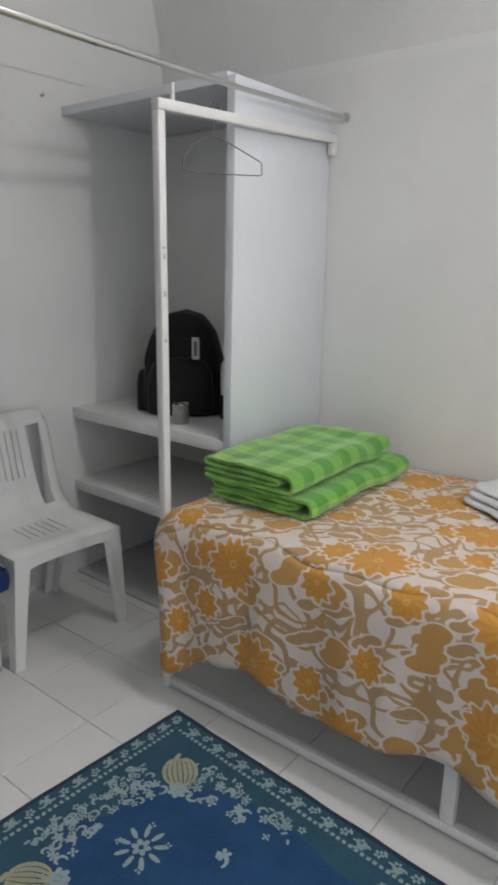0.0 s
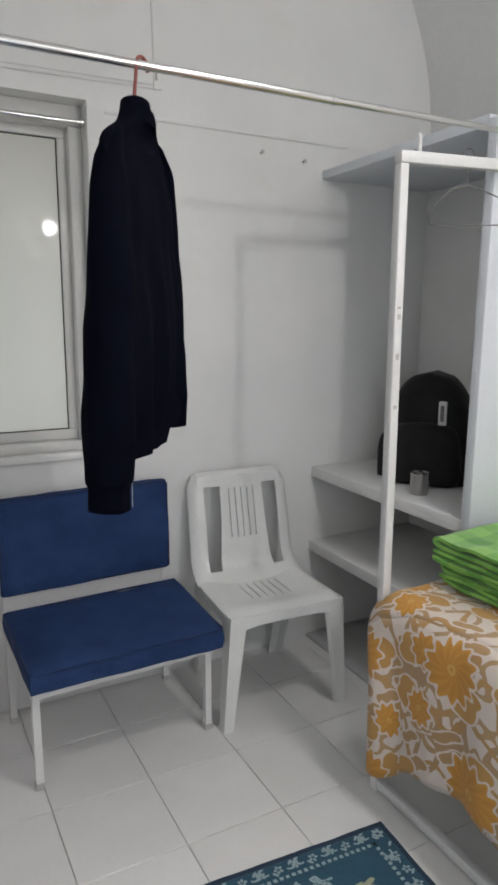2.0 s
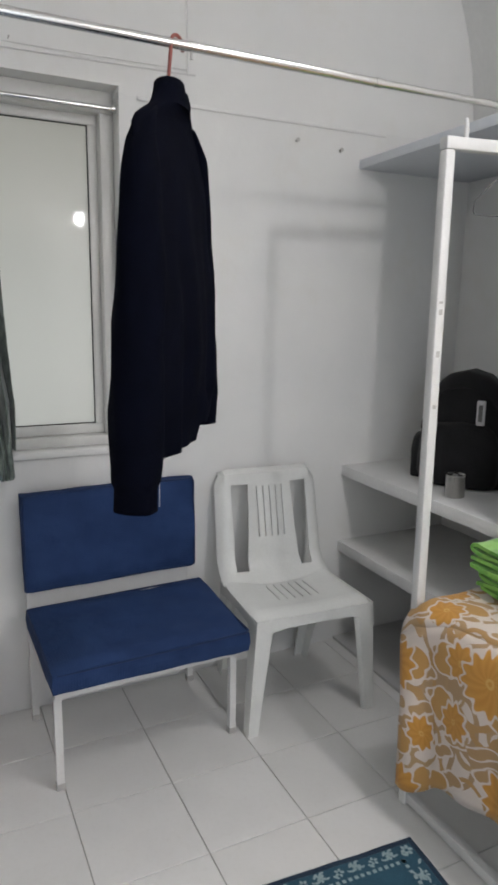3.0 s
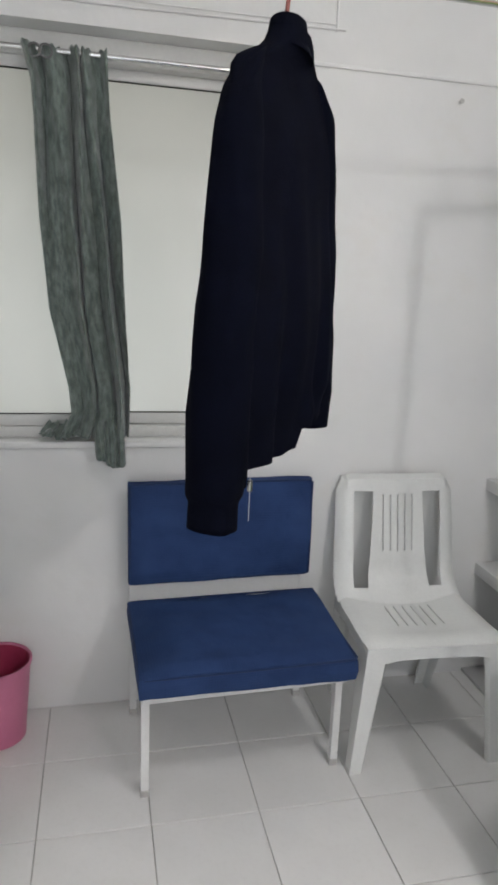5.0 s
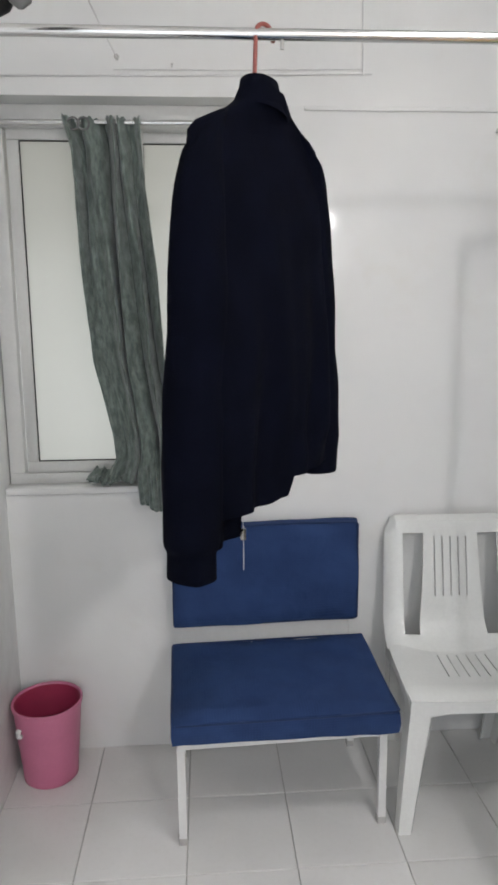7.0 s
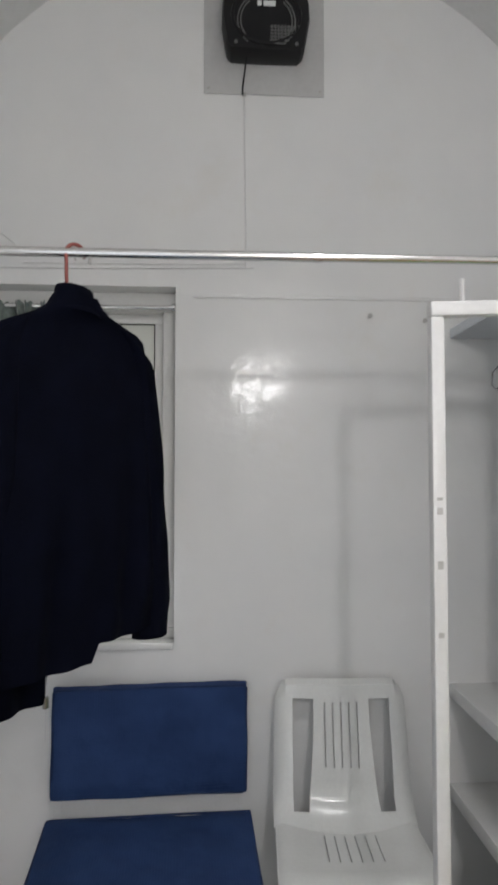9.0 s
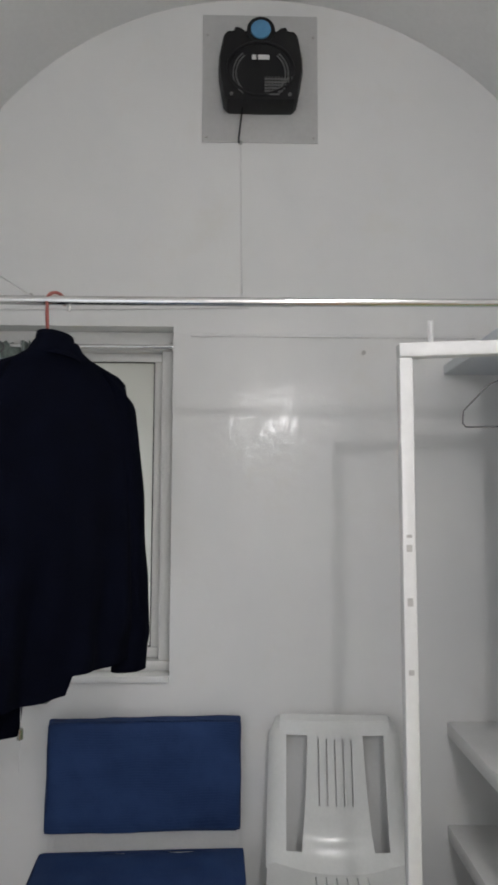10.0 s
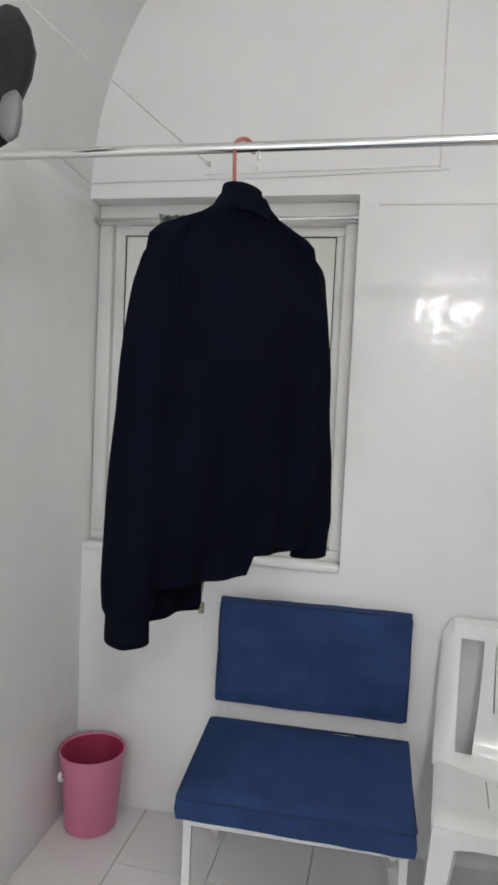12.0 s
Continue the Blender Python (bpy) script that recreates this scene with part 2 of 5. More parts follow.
M_GREY = worn("grey_plastic", (0.16, 0.16, 0.16), (0.12, 0.12, 0.12), 0.5, 10, 90, 0.05)
M_BAG = fabric("black_nylon", (0.008, 0.008, 0.009), (0.016, 0.016, 0.017), 240, 0.7, 0.1)
M_JACKET = fabric("navy_jersey", (0.0012, 0.0016, 0.0045), (0.0019, 0.0026, 0.0076), 320, 0.95, 0.0, 0.25, spec=0.06)
M_SEAT = seat_fabric()
M_PIPING = fabric("dark_blue_cord", (0.012, 0.026, 0.076), (0.017, 0.036, 0.100), 300, 0.85, 0.1)
M_COVER = cover_material()
M_CHECK = check_material()
M_CURTAIN = curtain_material()
M_GLASS = glass_material()
M_OUTSIDE_GLOW = backdrop_material()
M_SHEET = worn("smoked_sheet", (0.50, 0.50, 0.495), (0.56, 0.56, 0.55), 0.35, 5, 60, 0.05)
M_BLUE = worn("blue_enamel", (0.07, 0.22, 0.42), (0.10, 0.28, 0.48), 0.3, 15, 90, 0.05)
M_RED = worn("red_plastic", (0.30, 0.085, 0.065), (0.23, 0.06, 0.05), 0.35, 12, 90, 0.05)
M_WIRE = worn("dark_wire", (0.10, 0.10, 0.10), (0.16, 0.16, 0.16), 0.45, 12, 90, 0.05)
M_CABLE = worn("painted_cable", (0.74, 0.74, 0.73), (0.68, 0.68, 0.67), 0.5, 12, 90, 0.1)
M_NAIL = worn("painted_nail", (0.42, 0.41, 0.40), (0.50, 0.49, 0.47), 0.5, 30, 90, 0.2)
M_CAN = worn("brushed_steel", (0.36, 0.35, 0.34), (0.45, 0.44, 0.42), 0.25, 25, 200, 0.1, metal=1.0, stretch=(1, 1, 0.1))
M_TOWEL = fabric("grey_towel", (0.55, 0.55, 0.56), (0.64, 0.64, 0.65), 350, 0.95, 0.3, 0.4)
M_RUG = fabric("rug_blue_pile", (0.010, 0.050, 0.135), (0.016, 0.075, 0.185), 260, 0.95, 0.2, 0.5, folds=8)
M_RUG_EDGE = fabric("rug_dark_pile", (0.012, 0.028, 0.055), (0.020, 0.045, 0.080), 260, 0.95, 0.2, 0.5, folds=8)
M_RUG_TEAL = fabric("rug_teal_pile", (0.020, 0.075, 0.115), (0.028, 0.095, 0.140), 260, 0.95, 0.2, 0.5, folds=8)
M_RUG_PALE = fabric("rug_pale_pile", (0.25, 0.34, 0.37), (0.34, 0.43, 0.45), 260, 0.95, 0.2, 0.5, folds=12)
M_RUG_SHELL = fabric("rug_straw_pile", (0.30, 0.32, 0.22), (0.38, 0.39, 0.28), 260, 0.95, 0.2, 0.5, folds=12)
M_BULB = glow("bulb_glow", (1.0, 0.97, 0.9, 1), 25)
M_FILL_GLOW = glow("fill_lamp_glow", (0.95, 0.98, 1.0, 1), 12)

# ---------------------------------------------------------------- mesh helpers


def part(name, bm, material, parent=None, label="", smooth=False):
    """Links a bmesh as one mesh object under a thing or part."""
    me = bpy.data.meshes.new(name)
    bmesh.ops.recalc_face_normals(bm, faces=bm.faces[:])
    bm.to_mesh(me)
    bm.free()
    me.materials.append(material)
    if smooth:
        me.shade_smooth()
        if smooth == "auto":
            me.set_sharp_from_angle(angle=radians(35))
    ob = new(name, me)
    if parent:
        ob.parent = parent
    if label:
        tagged(ob, label)
    return ob


def thing(name, place, label, category, group="", kind=""):
    ob = new(name)
    ob.empty_display_size = 0.05
    ob.matrix_basis = place if isinstance(place, Matrix) else Matrix.Translation(place)
    return tagged(ob, label, category, group, kind)


def box(lo, hi, bevel=0.0, bm=None, m=None):
    bm2 = bmesh.new()
    bmesh.ops.create_cube(bm2, size=1)
    for v in bm2.verts:
        v.co = Vector([a + (b - a) * (c + 0.5) for a, b, c in zip(lo, hi, v.co)])
    if bevel:
        bmesh.ops.bevel(bm2, geom=bm2.edges[:], offset=bevel, segments=2, profile=0.5, affect="EDGES")
    if m:
        bmesh.ops.transform(bm2, matrix=m, verts=bm2.verts[:])
    if bm is None:
        return bm2
    return joined(bm, bm2)


def joined(bm, bm2):
    at = {v: bm.verts.new(v.co) for v in bm2.verts}
    for f in bm2.faces:
        bm.faces.new([at[v] for v in f.verts])
    bm2.free()
    return bm


def rings(rows, caps=True, closed=True, bm=None):
    """Skin over rows of points, each row one ring."""
    bm = bm or bmesh.new()
    vs = [[bm.verts.new(p) for p in row] for row in rows]
    for a, b in zip(vs, vs[1:]):
        n = len(a)
        for i in range(n if closed else n - 1):
            j = (i + 1) % n
            bm.faces.new((a[i], a[j], b[j], b[i]))
    if caps and closed:
        bm.faces.new(vs[0][::-1])
        bm.faces.new(vs[-1])
    return bm


def tube(points, r, n=10, bm=None, caps=True):
    """A round tube along a line of points; r may be a list."""
    pts = [Vector(p) for p in points]
    rr = r if isinstance(r, (list, tuple)) else [r] * len(pts)
    rows, side = [], None
    for i, p in enumerate(pts):
        d = (pts[min(i + 1, len(pts) - 1)] - pts[max(i - 1, 0)]).normalized()
        if side is None:
            side = d.orthogonal().normalized()
        side = (side - d * side.dot(d)).normalized()
        up = d.cross(side)
        rows.append([p + (side * math.cos(2 * math.pi * k / n) + up * math.sin(2 * math.pi * k / n)) * rr[i] for k in range(n)])
    return rings(rows, caps, True, bm)


def smooth_step(a, b, x):
    t = min(1, max(0, (x - a) / (b - a)))
    return t * t * (3 - 2 * t)


def spun(profile, n=40, bm=None, caps=False):
    """Radius and height pairs turned about z."""
    return rings([[(r * math.cos(2 * math.pi * k / n), r * math.sin(2 * math.pi * k / n), z) for k in range(n)] for r, z in profile], caps, True, bm)


def with_uv(ob, fn):
    """Writes a UV layer from fn(vertex index, loop corner)."""
    me = ob.data
    uv = me.uv_layers.new(name="uv")
    for loop in me.loops:
        uv.data[loop.index].uv = fn(loop.vertex_index)
    return ob


def wob(x, y, z, scale, amount):
    return noise.noise(Vector((x, y, z)) * scale) * amount

# ---------------------------------------------------------------- structure
WX0, WX1, WZ0, WZ1 = XL, 0.0, 0.937, 2.115   # window opening
YS, YN = 0.0, 0.03                                # wall face


def window_wall():
    bm = bmesh.new()
    t = 0.34
    box((XL - 0.2, 0, WZ1), (XR + 0.2, t, 3.5), bm=bm)
    box((XL - 0.2, 0, -0.1), (WX1, t, WZ0), bm=bm)
    box((WX1, 0, -0.1), (XR + 0.2, t, WZ1), bm=bm)
    for v in bm.verts:
        v.co.y += 0.03 * max(0.0, 1 - v.co.z / WZ1)
    return tagged(part("wall_north", bm, M_WALL), "white gloss painted plaster wall with window recess", "wall", kind="structure")


window_wall()
tagged(part("wall_west", box((XL - 0.2, YB - 0.2, -0.1), (XL, 0.04, ZS)), M_WALL), "white gloss painted plaster side wall", "wall", kind="structure")
tagged(part("wall_east", box((XR, YB - 0.2, -0.1), (XR + 0.2, 0.04, ZS)), M_WALL), "white gloss painted plaster wall beside the bed", "wall", kind="structure")
south = box((XL - 0.2, YB - 0.2, -0.1), (DX0, YB, DZ))
box((DX1, YB - 0.2, -0.1), (XR + 0.2, YB, DZ), bm=south)
box((XL - 0.2, YB - 0.2, DZ), (XR + 0.2, YB, 3.5), bm=south)
tagged(part("wall_south", south, M_VAULT), "plain white plaster end wall", "wall", kind="structure")
# jamb of the window on the side wall, behind the wall face
tagged(part("wall_jamb", box((XL - 0.2, 0.0, WZ0 - 0.02), (XL - 0.003, 0.34, WZ1 + 0.02)), M_WALL), "white plaster window jamb", "wall", kind="structure")


def vault():
    rows = []
    for y in [0.0 - 0.001 + (YB - 0.1) * i / 24 for i in range(25)]:
        ring = []
        for r in (RV, RV + 0.15):
            row = []
            for k in range(49):
                a = math.pi * k / 48
                w = wob(math.cos(a) * 2, y, math.sin(a) * 2, 1.3, 0.006) if r == RV and 0 < k < 48 else 0
                row.append((XC + (r + w) * math.cos(a), y, ZS + (r + w) * math.sin(a)))
            ring += row if r == RV else row[::-1]
        rows.append(ring)
    return tagged(part("ceiling", rings(rows), M_VAULT, smooth="auto"), "white limewashed barrel vault", "ceiling", kind="structure")


vault()
floor = tagged(part("floor", box((XL - 0.1, YB - 0.1, -0.12), (XR + 0.1, 0.2, -0.006)), M_GROUT), "floor of worn white glazed square tiles", "floor", kind="structure")
# added glowing sheet that lights the panes; its gradient is painted in
tagged(part("backdrop", box((XL - 0.3, 0.46, 0.2), (0.5, 0.48, 2.8)), M_OUTSIDE_GLOW), "added glowing sheet outside the frosted window in place of outside light", "backdrop", kind="structure")


def window():
    w = thing("window_1", (0, 0, 0), "white aluminium sliding window with frosted panes", "window", kind="structure")
    x0, x1, z0, z1, y = WX0, WX1, WZ0, WZ1, 0.078
    bm = bmesh.new()
    fw = 0.045
    for lo, hi in (((x0, y, z0), (x1, y + 0.08, z0 + 0.035)), ((x0, y, z1 - 0.068), (x1, y + 0.08, z1)),
                   ((x0, y, z0 + 0.035), (x0 + 0.05, y + 0.08, z1 - 0.068)), ((x1 - fw, y, z0 + 0.035), (x1, y + 0.08, z1 - 0.068))):
        box(lo, hi, 0.004, bm)
    part("window_frame", bm, M_ALU, w, smooth="auto")
    mid = (x0 + x1) / 2
    for k, (a, b, yy) in enumerate(((x0 + 0.056, mid + 0.02, y + 0.012), (mid - 0.02, x1 - fw + 0.005, y + 0.042))):
        za, zb, s = z0 + 0.036, z1 - 0.063, 0.036
        bm = bmesh.new()
        for lo, hi in (((a, yy, za), (b, yy + 0.024, za + s)), ((a, yy, zb - s), (b, yy + 0.024, zb)),
                       ((a, yy, za + s), (a + s, yy + 0.024, zb - s)), ((b - s, yy, za + s), (b, yy + 0.024, zb - s))):
            box(lo, hi, 0.003, bm)
        sash = part("sash", bm, M_ALU, w, smooth="auto")
        bm = bmesh.new()
        g = 0.004
        for lo, hi in (((a + s, yy + 0.007, za + s), (b - s, yy + 0.0085, za + s + g)), ((a + s, yy + 0.007, zb - s - g), (b - s, yy + 0.0085, zb - s)),
                       ((a + s, yy + 0.007, za + s + g), (a + s + g, yy + 0.0085, zb - s - g)), ((b - s - g, yy + 0.007, za + s + g), (b - s, yy + 0.0085, zb - s - g))):
            box(lo, hi, 0, bm)
        part("gasket", bm, M_BLACK, sash, "thin black rubber gasket")
        pane = part("pane", box((a + s - 0.004, yy + 0.009, za + s - 0.004), (b - s + 0.004, yy + 0.0125, zb - s + 0.004)), M_GLASS, sash, "frosted glass pane")
        pane.visible_shadow = False
    part("window_sill", box((x0 + 0.001, YS + 0.006, z0 - 0.022), (x1 - 0.002, y + 0.004, z0 + 0.002), 0.006), M_WALL, w, "painted sill", smooth="auto")
    return w


window()

# ---------------------------------------------------------------- seats


def blue_chair():
    c = thing("padded_chair", Matrix.Translation((-0.060, -0.228, 0)) @ Matrix.Rotation(radians(2.0), 4, "Z"), "low white steel chair with blue cloth cushions against the wall", "chair")
    hw, s = 0.29, 0.022

    def leg(x, y, h, lean):
        bm = rings([[(x - s / 2, y - s / 2 + lean, 0.012), (x + s / 2, y - s / 2 + lean, 0.012), (x + s / 2, y + s / 2 + lean, 0.012), (x - s / 2, y + s / 2 + lean, 0.012)],
                    [(x - s / 2, y - s / 2, h), (x + s / 2, y - s / 2, h), (x + s / 2, y + s / 2, h), (x - s / 2, y + s / 2, h)]])
        lg = part("leg", bm, M_STEEL, c)
        part("foot_cap", box((x - 0.013, y - 0.013 + lean, 0), (x + 0.013, y + 0.013 + lean, 0.022), 0.003), M_NAIL, lg, "worn grey foot cap")
    leg(-hw, -0.20, 0.325, 0.0)
    leg(hw, -0.18, 0.325, 0.0)
    leg(-hw, 0.20, 0.80, -0.01)
    leg(hw, 0.20, 0.80, -0.01)
    part("seat_frame", joined(joined(box((-hw - 0.011, -0.222, 0.303), (hw + 0.011, -0.196, 0.335), 0.003), box((-hw - 0.011, -0.19, 0.305), (-hw + 0.011, 0.21, 0.331), 0.003)),
                              joined(box((hw - 0.011, -0.19, 0.305), (hw + 0.011, 0.21, 0.331), 0.003), box((-hw, 0.19, 0.305), (hw, 0.214, 0.331), 0.003))), M_STEEL, c)
    part("back_bar", box((-hw, 0.188, 0.395), (hw, 0.206, 0.50), 0.003), M_STEEL, c, "white crossbar")

    def cushion(name, lo, hi, puff, axis, lab):
        bm = bmesh.new()
        bmesh.ops.create_cube(bm, size=1)
        bmesh.ops.subdivide_edges(bm, edges=bm.edges[:], cuts=21, use_grid_fill=True)
        ext = [b - a for a, b in zip(lo, hi)]
        for v in bm.verts:
            p = [2 * q for q in v.co]
            others = [i for i in range(3) if i != axis]
            edge = max(abs(p[others[0]]), abs(p[others[1]]))
            swell = 1 - 0.26 * smooth_step(0.80, 1.0, edge) + puff * (1 - edge ** 2)
            q = [p[i] for i in range(3)]
            q[axis] = p[axis] * swell
            for i in others:
                q[i] = p[i] * (1 - 0.012 * abs(p[axis]))
            co = Vector([a + e * (k + 1) / 2 for a, e, k in zip(lo, ext, q)])
            co[axis] += wob(co.x, co.y, co.z, 7, 0.010) + wob(co.x, co.y, co.z, 22, 0.005) * (1 if edge < 0.99 else 0.4)
            co[others[1]] += wob(co.y, co.x, co.z, 12, 0.004)
            v.co = co
        return part(name, bm, M_SEAT, c, lab, smooth="auto")
    seat = cushion("seat_cushion", (-0.315, -0.232, 0.318), (0.315, 0.175, 0.408), 0.05, 2, "blue cloth seat cushion, sagging slightly")
    seat.rotation_euler = (radians(5), 0, 0)
    seat.location = (0, 0, 0.026)
    back = cushion("backrest", (-0.308, 0.150, 0.487), (0.305, 0.215, 0.822), 0.05, 1, "blue cloth back cushion")
    back.rotation_euler = (radians(-2.5), 0, 0)
    back.location = (0, -0.018, 0.002)

    def piping(cushion_part, corners):
        loop = []
        for k, p in enumerate(corners):
            q = corners[(k + 1) % 4]
            loop += [Vector(p).lerp(Vector(q), t) for t in (0.02, 0.25, 0.5, 0.75, 0.98)]
        loop.append(loop[0])
        part("piping", tube([p + Vector((wob(p.x, p.y, p.z, 9, 0.004), wob(p.y, p.z, p.x, 9, 0.003), wob(p.z, p.x, p.y, 9, 0.003))) for p in loop], 0.0035, 8), M_PIPING, cushion_part, "dark blue seam piping", smooth="auto")
    piping(seat, [(-0.311, -0.229, 0.397), (0.311, -0.229, 0.397), (0.311, 0.172, 0.397), (-0.311, 0.172, 0.397)])
    piping(back, [(-0.304, 0.158, 0.491), (0.301, 0.158, 0.491), (0.301, 0.158, 0.818), (-0.304, 0.158, 0.818)])
    return c


blue_chair()


def plastic_chair():
    """One moulding: seat, pierced back with slits, four splayed channel legs."""
    c = thing("plastic_chair", Matrix.Translation((0.530, -0.238, 0)) @ Matrix.Rotation(radians(-2.8), 4, "Z"), "glossy white moulded plastic chair with slotted back", "chair")
    hw, zs = 0.215, 0.430

    def panel(name, u_lines, v_lines, holes, place, thick, lab=""):
        """A sheet of cells between u and v lines with holes left out, bent by place(u, v)."""
        bm = bmesh.new()
        top, bot = {}, {}
        def vert(i, j):
            if (i, j) not in top:
                p, nrm = place(u_lines[i], v_lines[j])
                top[i, j], bot[i, j] = bm.verts.new(p), bm.verts.new(p - nrm * thick)
            return top[i, j], bot[i, j]
        solid = set()
        for i in range(len(u_lines) - 1):
            for j in range(len(v_lines) - 1):
                u, v = (u_lines[i] + u_lines[i + 1]) / 2, (v_lines[j] + v_lines[j + 1]) / 2
                if not any(a < u < b and p < v < q for a, b, p, q in holes):
                    solid.add((i, j))
        for i, j in solid:
            q = [vert(i, j), vert(i + 1, j), vert(i + 1, j + 1), vert(i, j + 1)]
            bm.faces.new([a for a, _ in q])
            bm.faces.new([b for _, b in q][::-1])
            for (a, b), (di, dj) in (((0, 1), (0, -1)), ((1, 2), (1, 0)), ((2, 3), (0, 1)), ((3, 0), (-1, 0))):
                if (i + di, j + dj) not in solid:
                    bm.faces.new((q[a][0], q[a][1], q[b][1], q[b][0]))
        return part(name, bm, M_PLASTIC, c, lab, smooth="auto")

    def spread(marks, step):
        out = []
        for a, b in zip(marks, marks[1:]):
            k = max(1, round((b - a) / step))
            out += [a + (b - a) * i / k for i in range(k)]
        return out + [marks[-1]]

    # backrest: u across, v up
    slits = [(-0.056 + 0.026 * k, -0.052 + 0.026 * k) for k in range(5)]
    marks_u = sorted({-0.21, -0.20, -0.155, -0.088, 0.088, 0.155, 0.20, 0.21, *[x for s in slits for x in s]})

    def back_at(u, v):
        t = v / 0.398
        y = 0.115 + 0.085 * t ** 1.1 - 0.012 * math.cos(min(1, abs(u) / 0.21) * math.pi / 2)
        curl = 0.030 * smooth_step(0.19, 0.21, abs(u)) + 0.03 * smooth_step(0.385, 0.398, v)
        w = 1 + 0.05 * (1 - t) * smooth_step(0.12, 0.2, abs(u)) + 0.30 * (1 - t) ** 2 * (abs(u) < 0.1) * smooth_step(0.05, 0.088, abs(u)) - 0.04 * smooth_step(0.8, 1.0, t) * (abs(u) > 0.19)
        if v < 0.075:
            y -= 0.062 * (1 - v / 0.075) ** 2
        rc = 0.055
        du, dv = max(0, abs(u) - (0.21 - rc)), max(0, v - (0.398 - rc))
        if du > 0 and dv > 0:
            k = max(du, dv) / math.hypot(du, dv)
            u = math.copysign(0.21 - rc + du * k, u)
            v = 0.398 - rc + dv * k
        return Vector((u * w, y + curl * 0.8, zs - 0.012 + v * 1.02)), Vector((0, -0.97, 0.24))
    holes = [(a, b, 0.150, 0.335) for a, b in slits] + [(-0.155, -0.088, 0.035, 0.345), (0.088, 0.155, 0.035, 0.345)]
    panel("backrest", spread(marks_u, 0.03), spread([0.0, 0.035, 0.075, 0.150, 0.335, 0.345, 0.385, 0.398], 0.03), holes, back_at, 0.005)

    # seat: u across, v from front to back
    grooves = [(-0.075 + 0.03 * k, -0.071 + 0.03 * k) for k in range(6)]

    def seat_at(u, v):
        dish = 0.016 * (1 - (u / 0.22) ** 2) * smooth_step(-0.23, -0.1, v)
        roll = 0.018 * smooth_step(-0.19, -0.235, v) + 0.014 * smooth_step(0.19, 0.215, abs(u))
        w = 1.0 + 0.04 * smooth_step(0.1, -0.2, v)
        return Vector((u * w, v, zs - dish - roll + 0.01 * smooth_step(0.0, 0.1, v))), Vector((0, 0, 1))
    marks_u = sorted({-0.215, -0.195, 0.195, 0.215, *[x for s in grooves for x in s]})
    panel("seat", spread(marks_u, 0.03), spread([-0.235, -0.21, -0.10, 0.03, 0.075], 0.025), [(a, b, -0.10, 0.03) for a, b in grooves], seat_at, 0.005)

    # skirt below the seat
    def skirt(pts, h0, h1, name):
        rows = []
        for x, y, h in pts:
            rows.append([(x, y, zs - 0.012), (x, y, zs - h), (x * 0.985, y + 0.006, zs - h), (x * 0.985, y + 0.006, zs - 0.012)])
        part(name, rings(rows), M_PLASTIC, c, smooth="auto")
    skirt([(-0.222, -0.236, 0.075), (-0.16, -0.238, 0.058), (-0.12, -0.239, 0.05), (0, -0.24, 0.048), (0.12, -0.239, 0.05), (0.16, -0.238, 0.058), (0.222, -0.236, 0.075)], 0.02, 0.05, "front_skirt")
    for sx in (-1, 1):
        skirt([(sx * 0.222, -0.236, 0.075), (sx * 0.222, -0.15, 0.05), (sx * 0.218, 0.0, 0.045), (sx * 0.214, 0.13, 0.06)], 0.02, 0.05, "side_skirt")

    # legs: tapered angle sections, splayed
    def leg(sx, y_top, y_foot, x_top, x_foot, w_top, w_foot, sy):
        rows = []
        for t in [i / 8 for i in range(9)]:
            x, y, z = x_top + (x_foot - x_top) * t, y_top + (y_foot - y_top) * t, (zs - 0.014) * (1 - t)
            w = w_top + (w_foot - w_top) * t ** 0.8
            k = 0.005
            rows.append([(sx * x, y, z), (sx * (x - w * 0.85), y, z), (sx * (x - w), y + sy * 0.012, z), (sx * (x - w), y + sy * 0.012 + sy * k, z),
                         (sx * (x - w * 0.8), y + sy * k, z), (sx * (x - k), y + sy * k, z), (sx * (x - k), y + sy * w * 0.8, z), (sx * x, y + sy * w, z)])
        part("leg", rings(rows), M_PLASTIC, c, smooth="auto")
    for sx in (-1, 1):
        leg(sx, -0.236, -0.232, 0.222, 0.247, 0.075, 0.042, 1)
        leg(sx, 0.13, 0.222, 0.214, 0.19, 0.07, 0.045, -1)
    return c


plastic_chair()

# ---------------------------------------------------------------- bed
BX0, BX1, BY0, BY1, BZ = 0.550, 1.472, -0.925, -2.86, 0.655


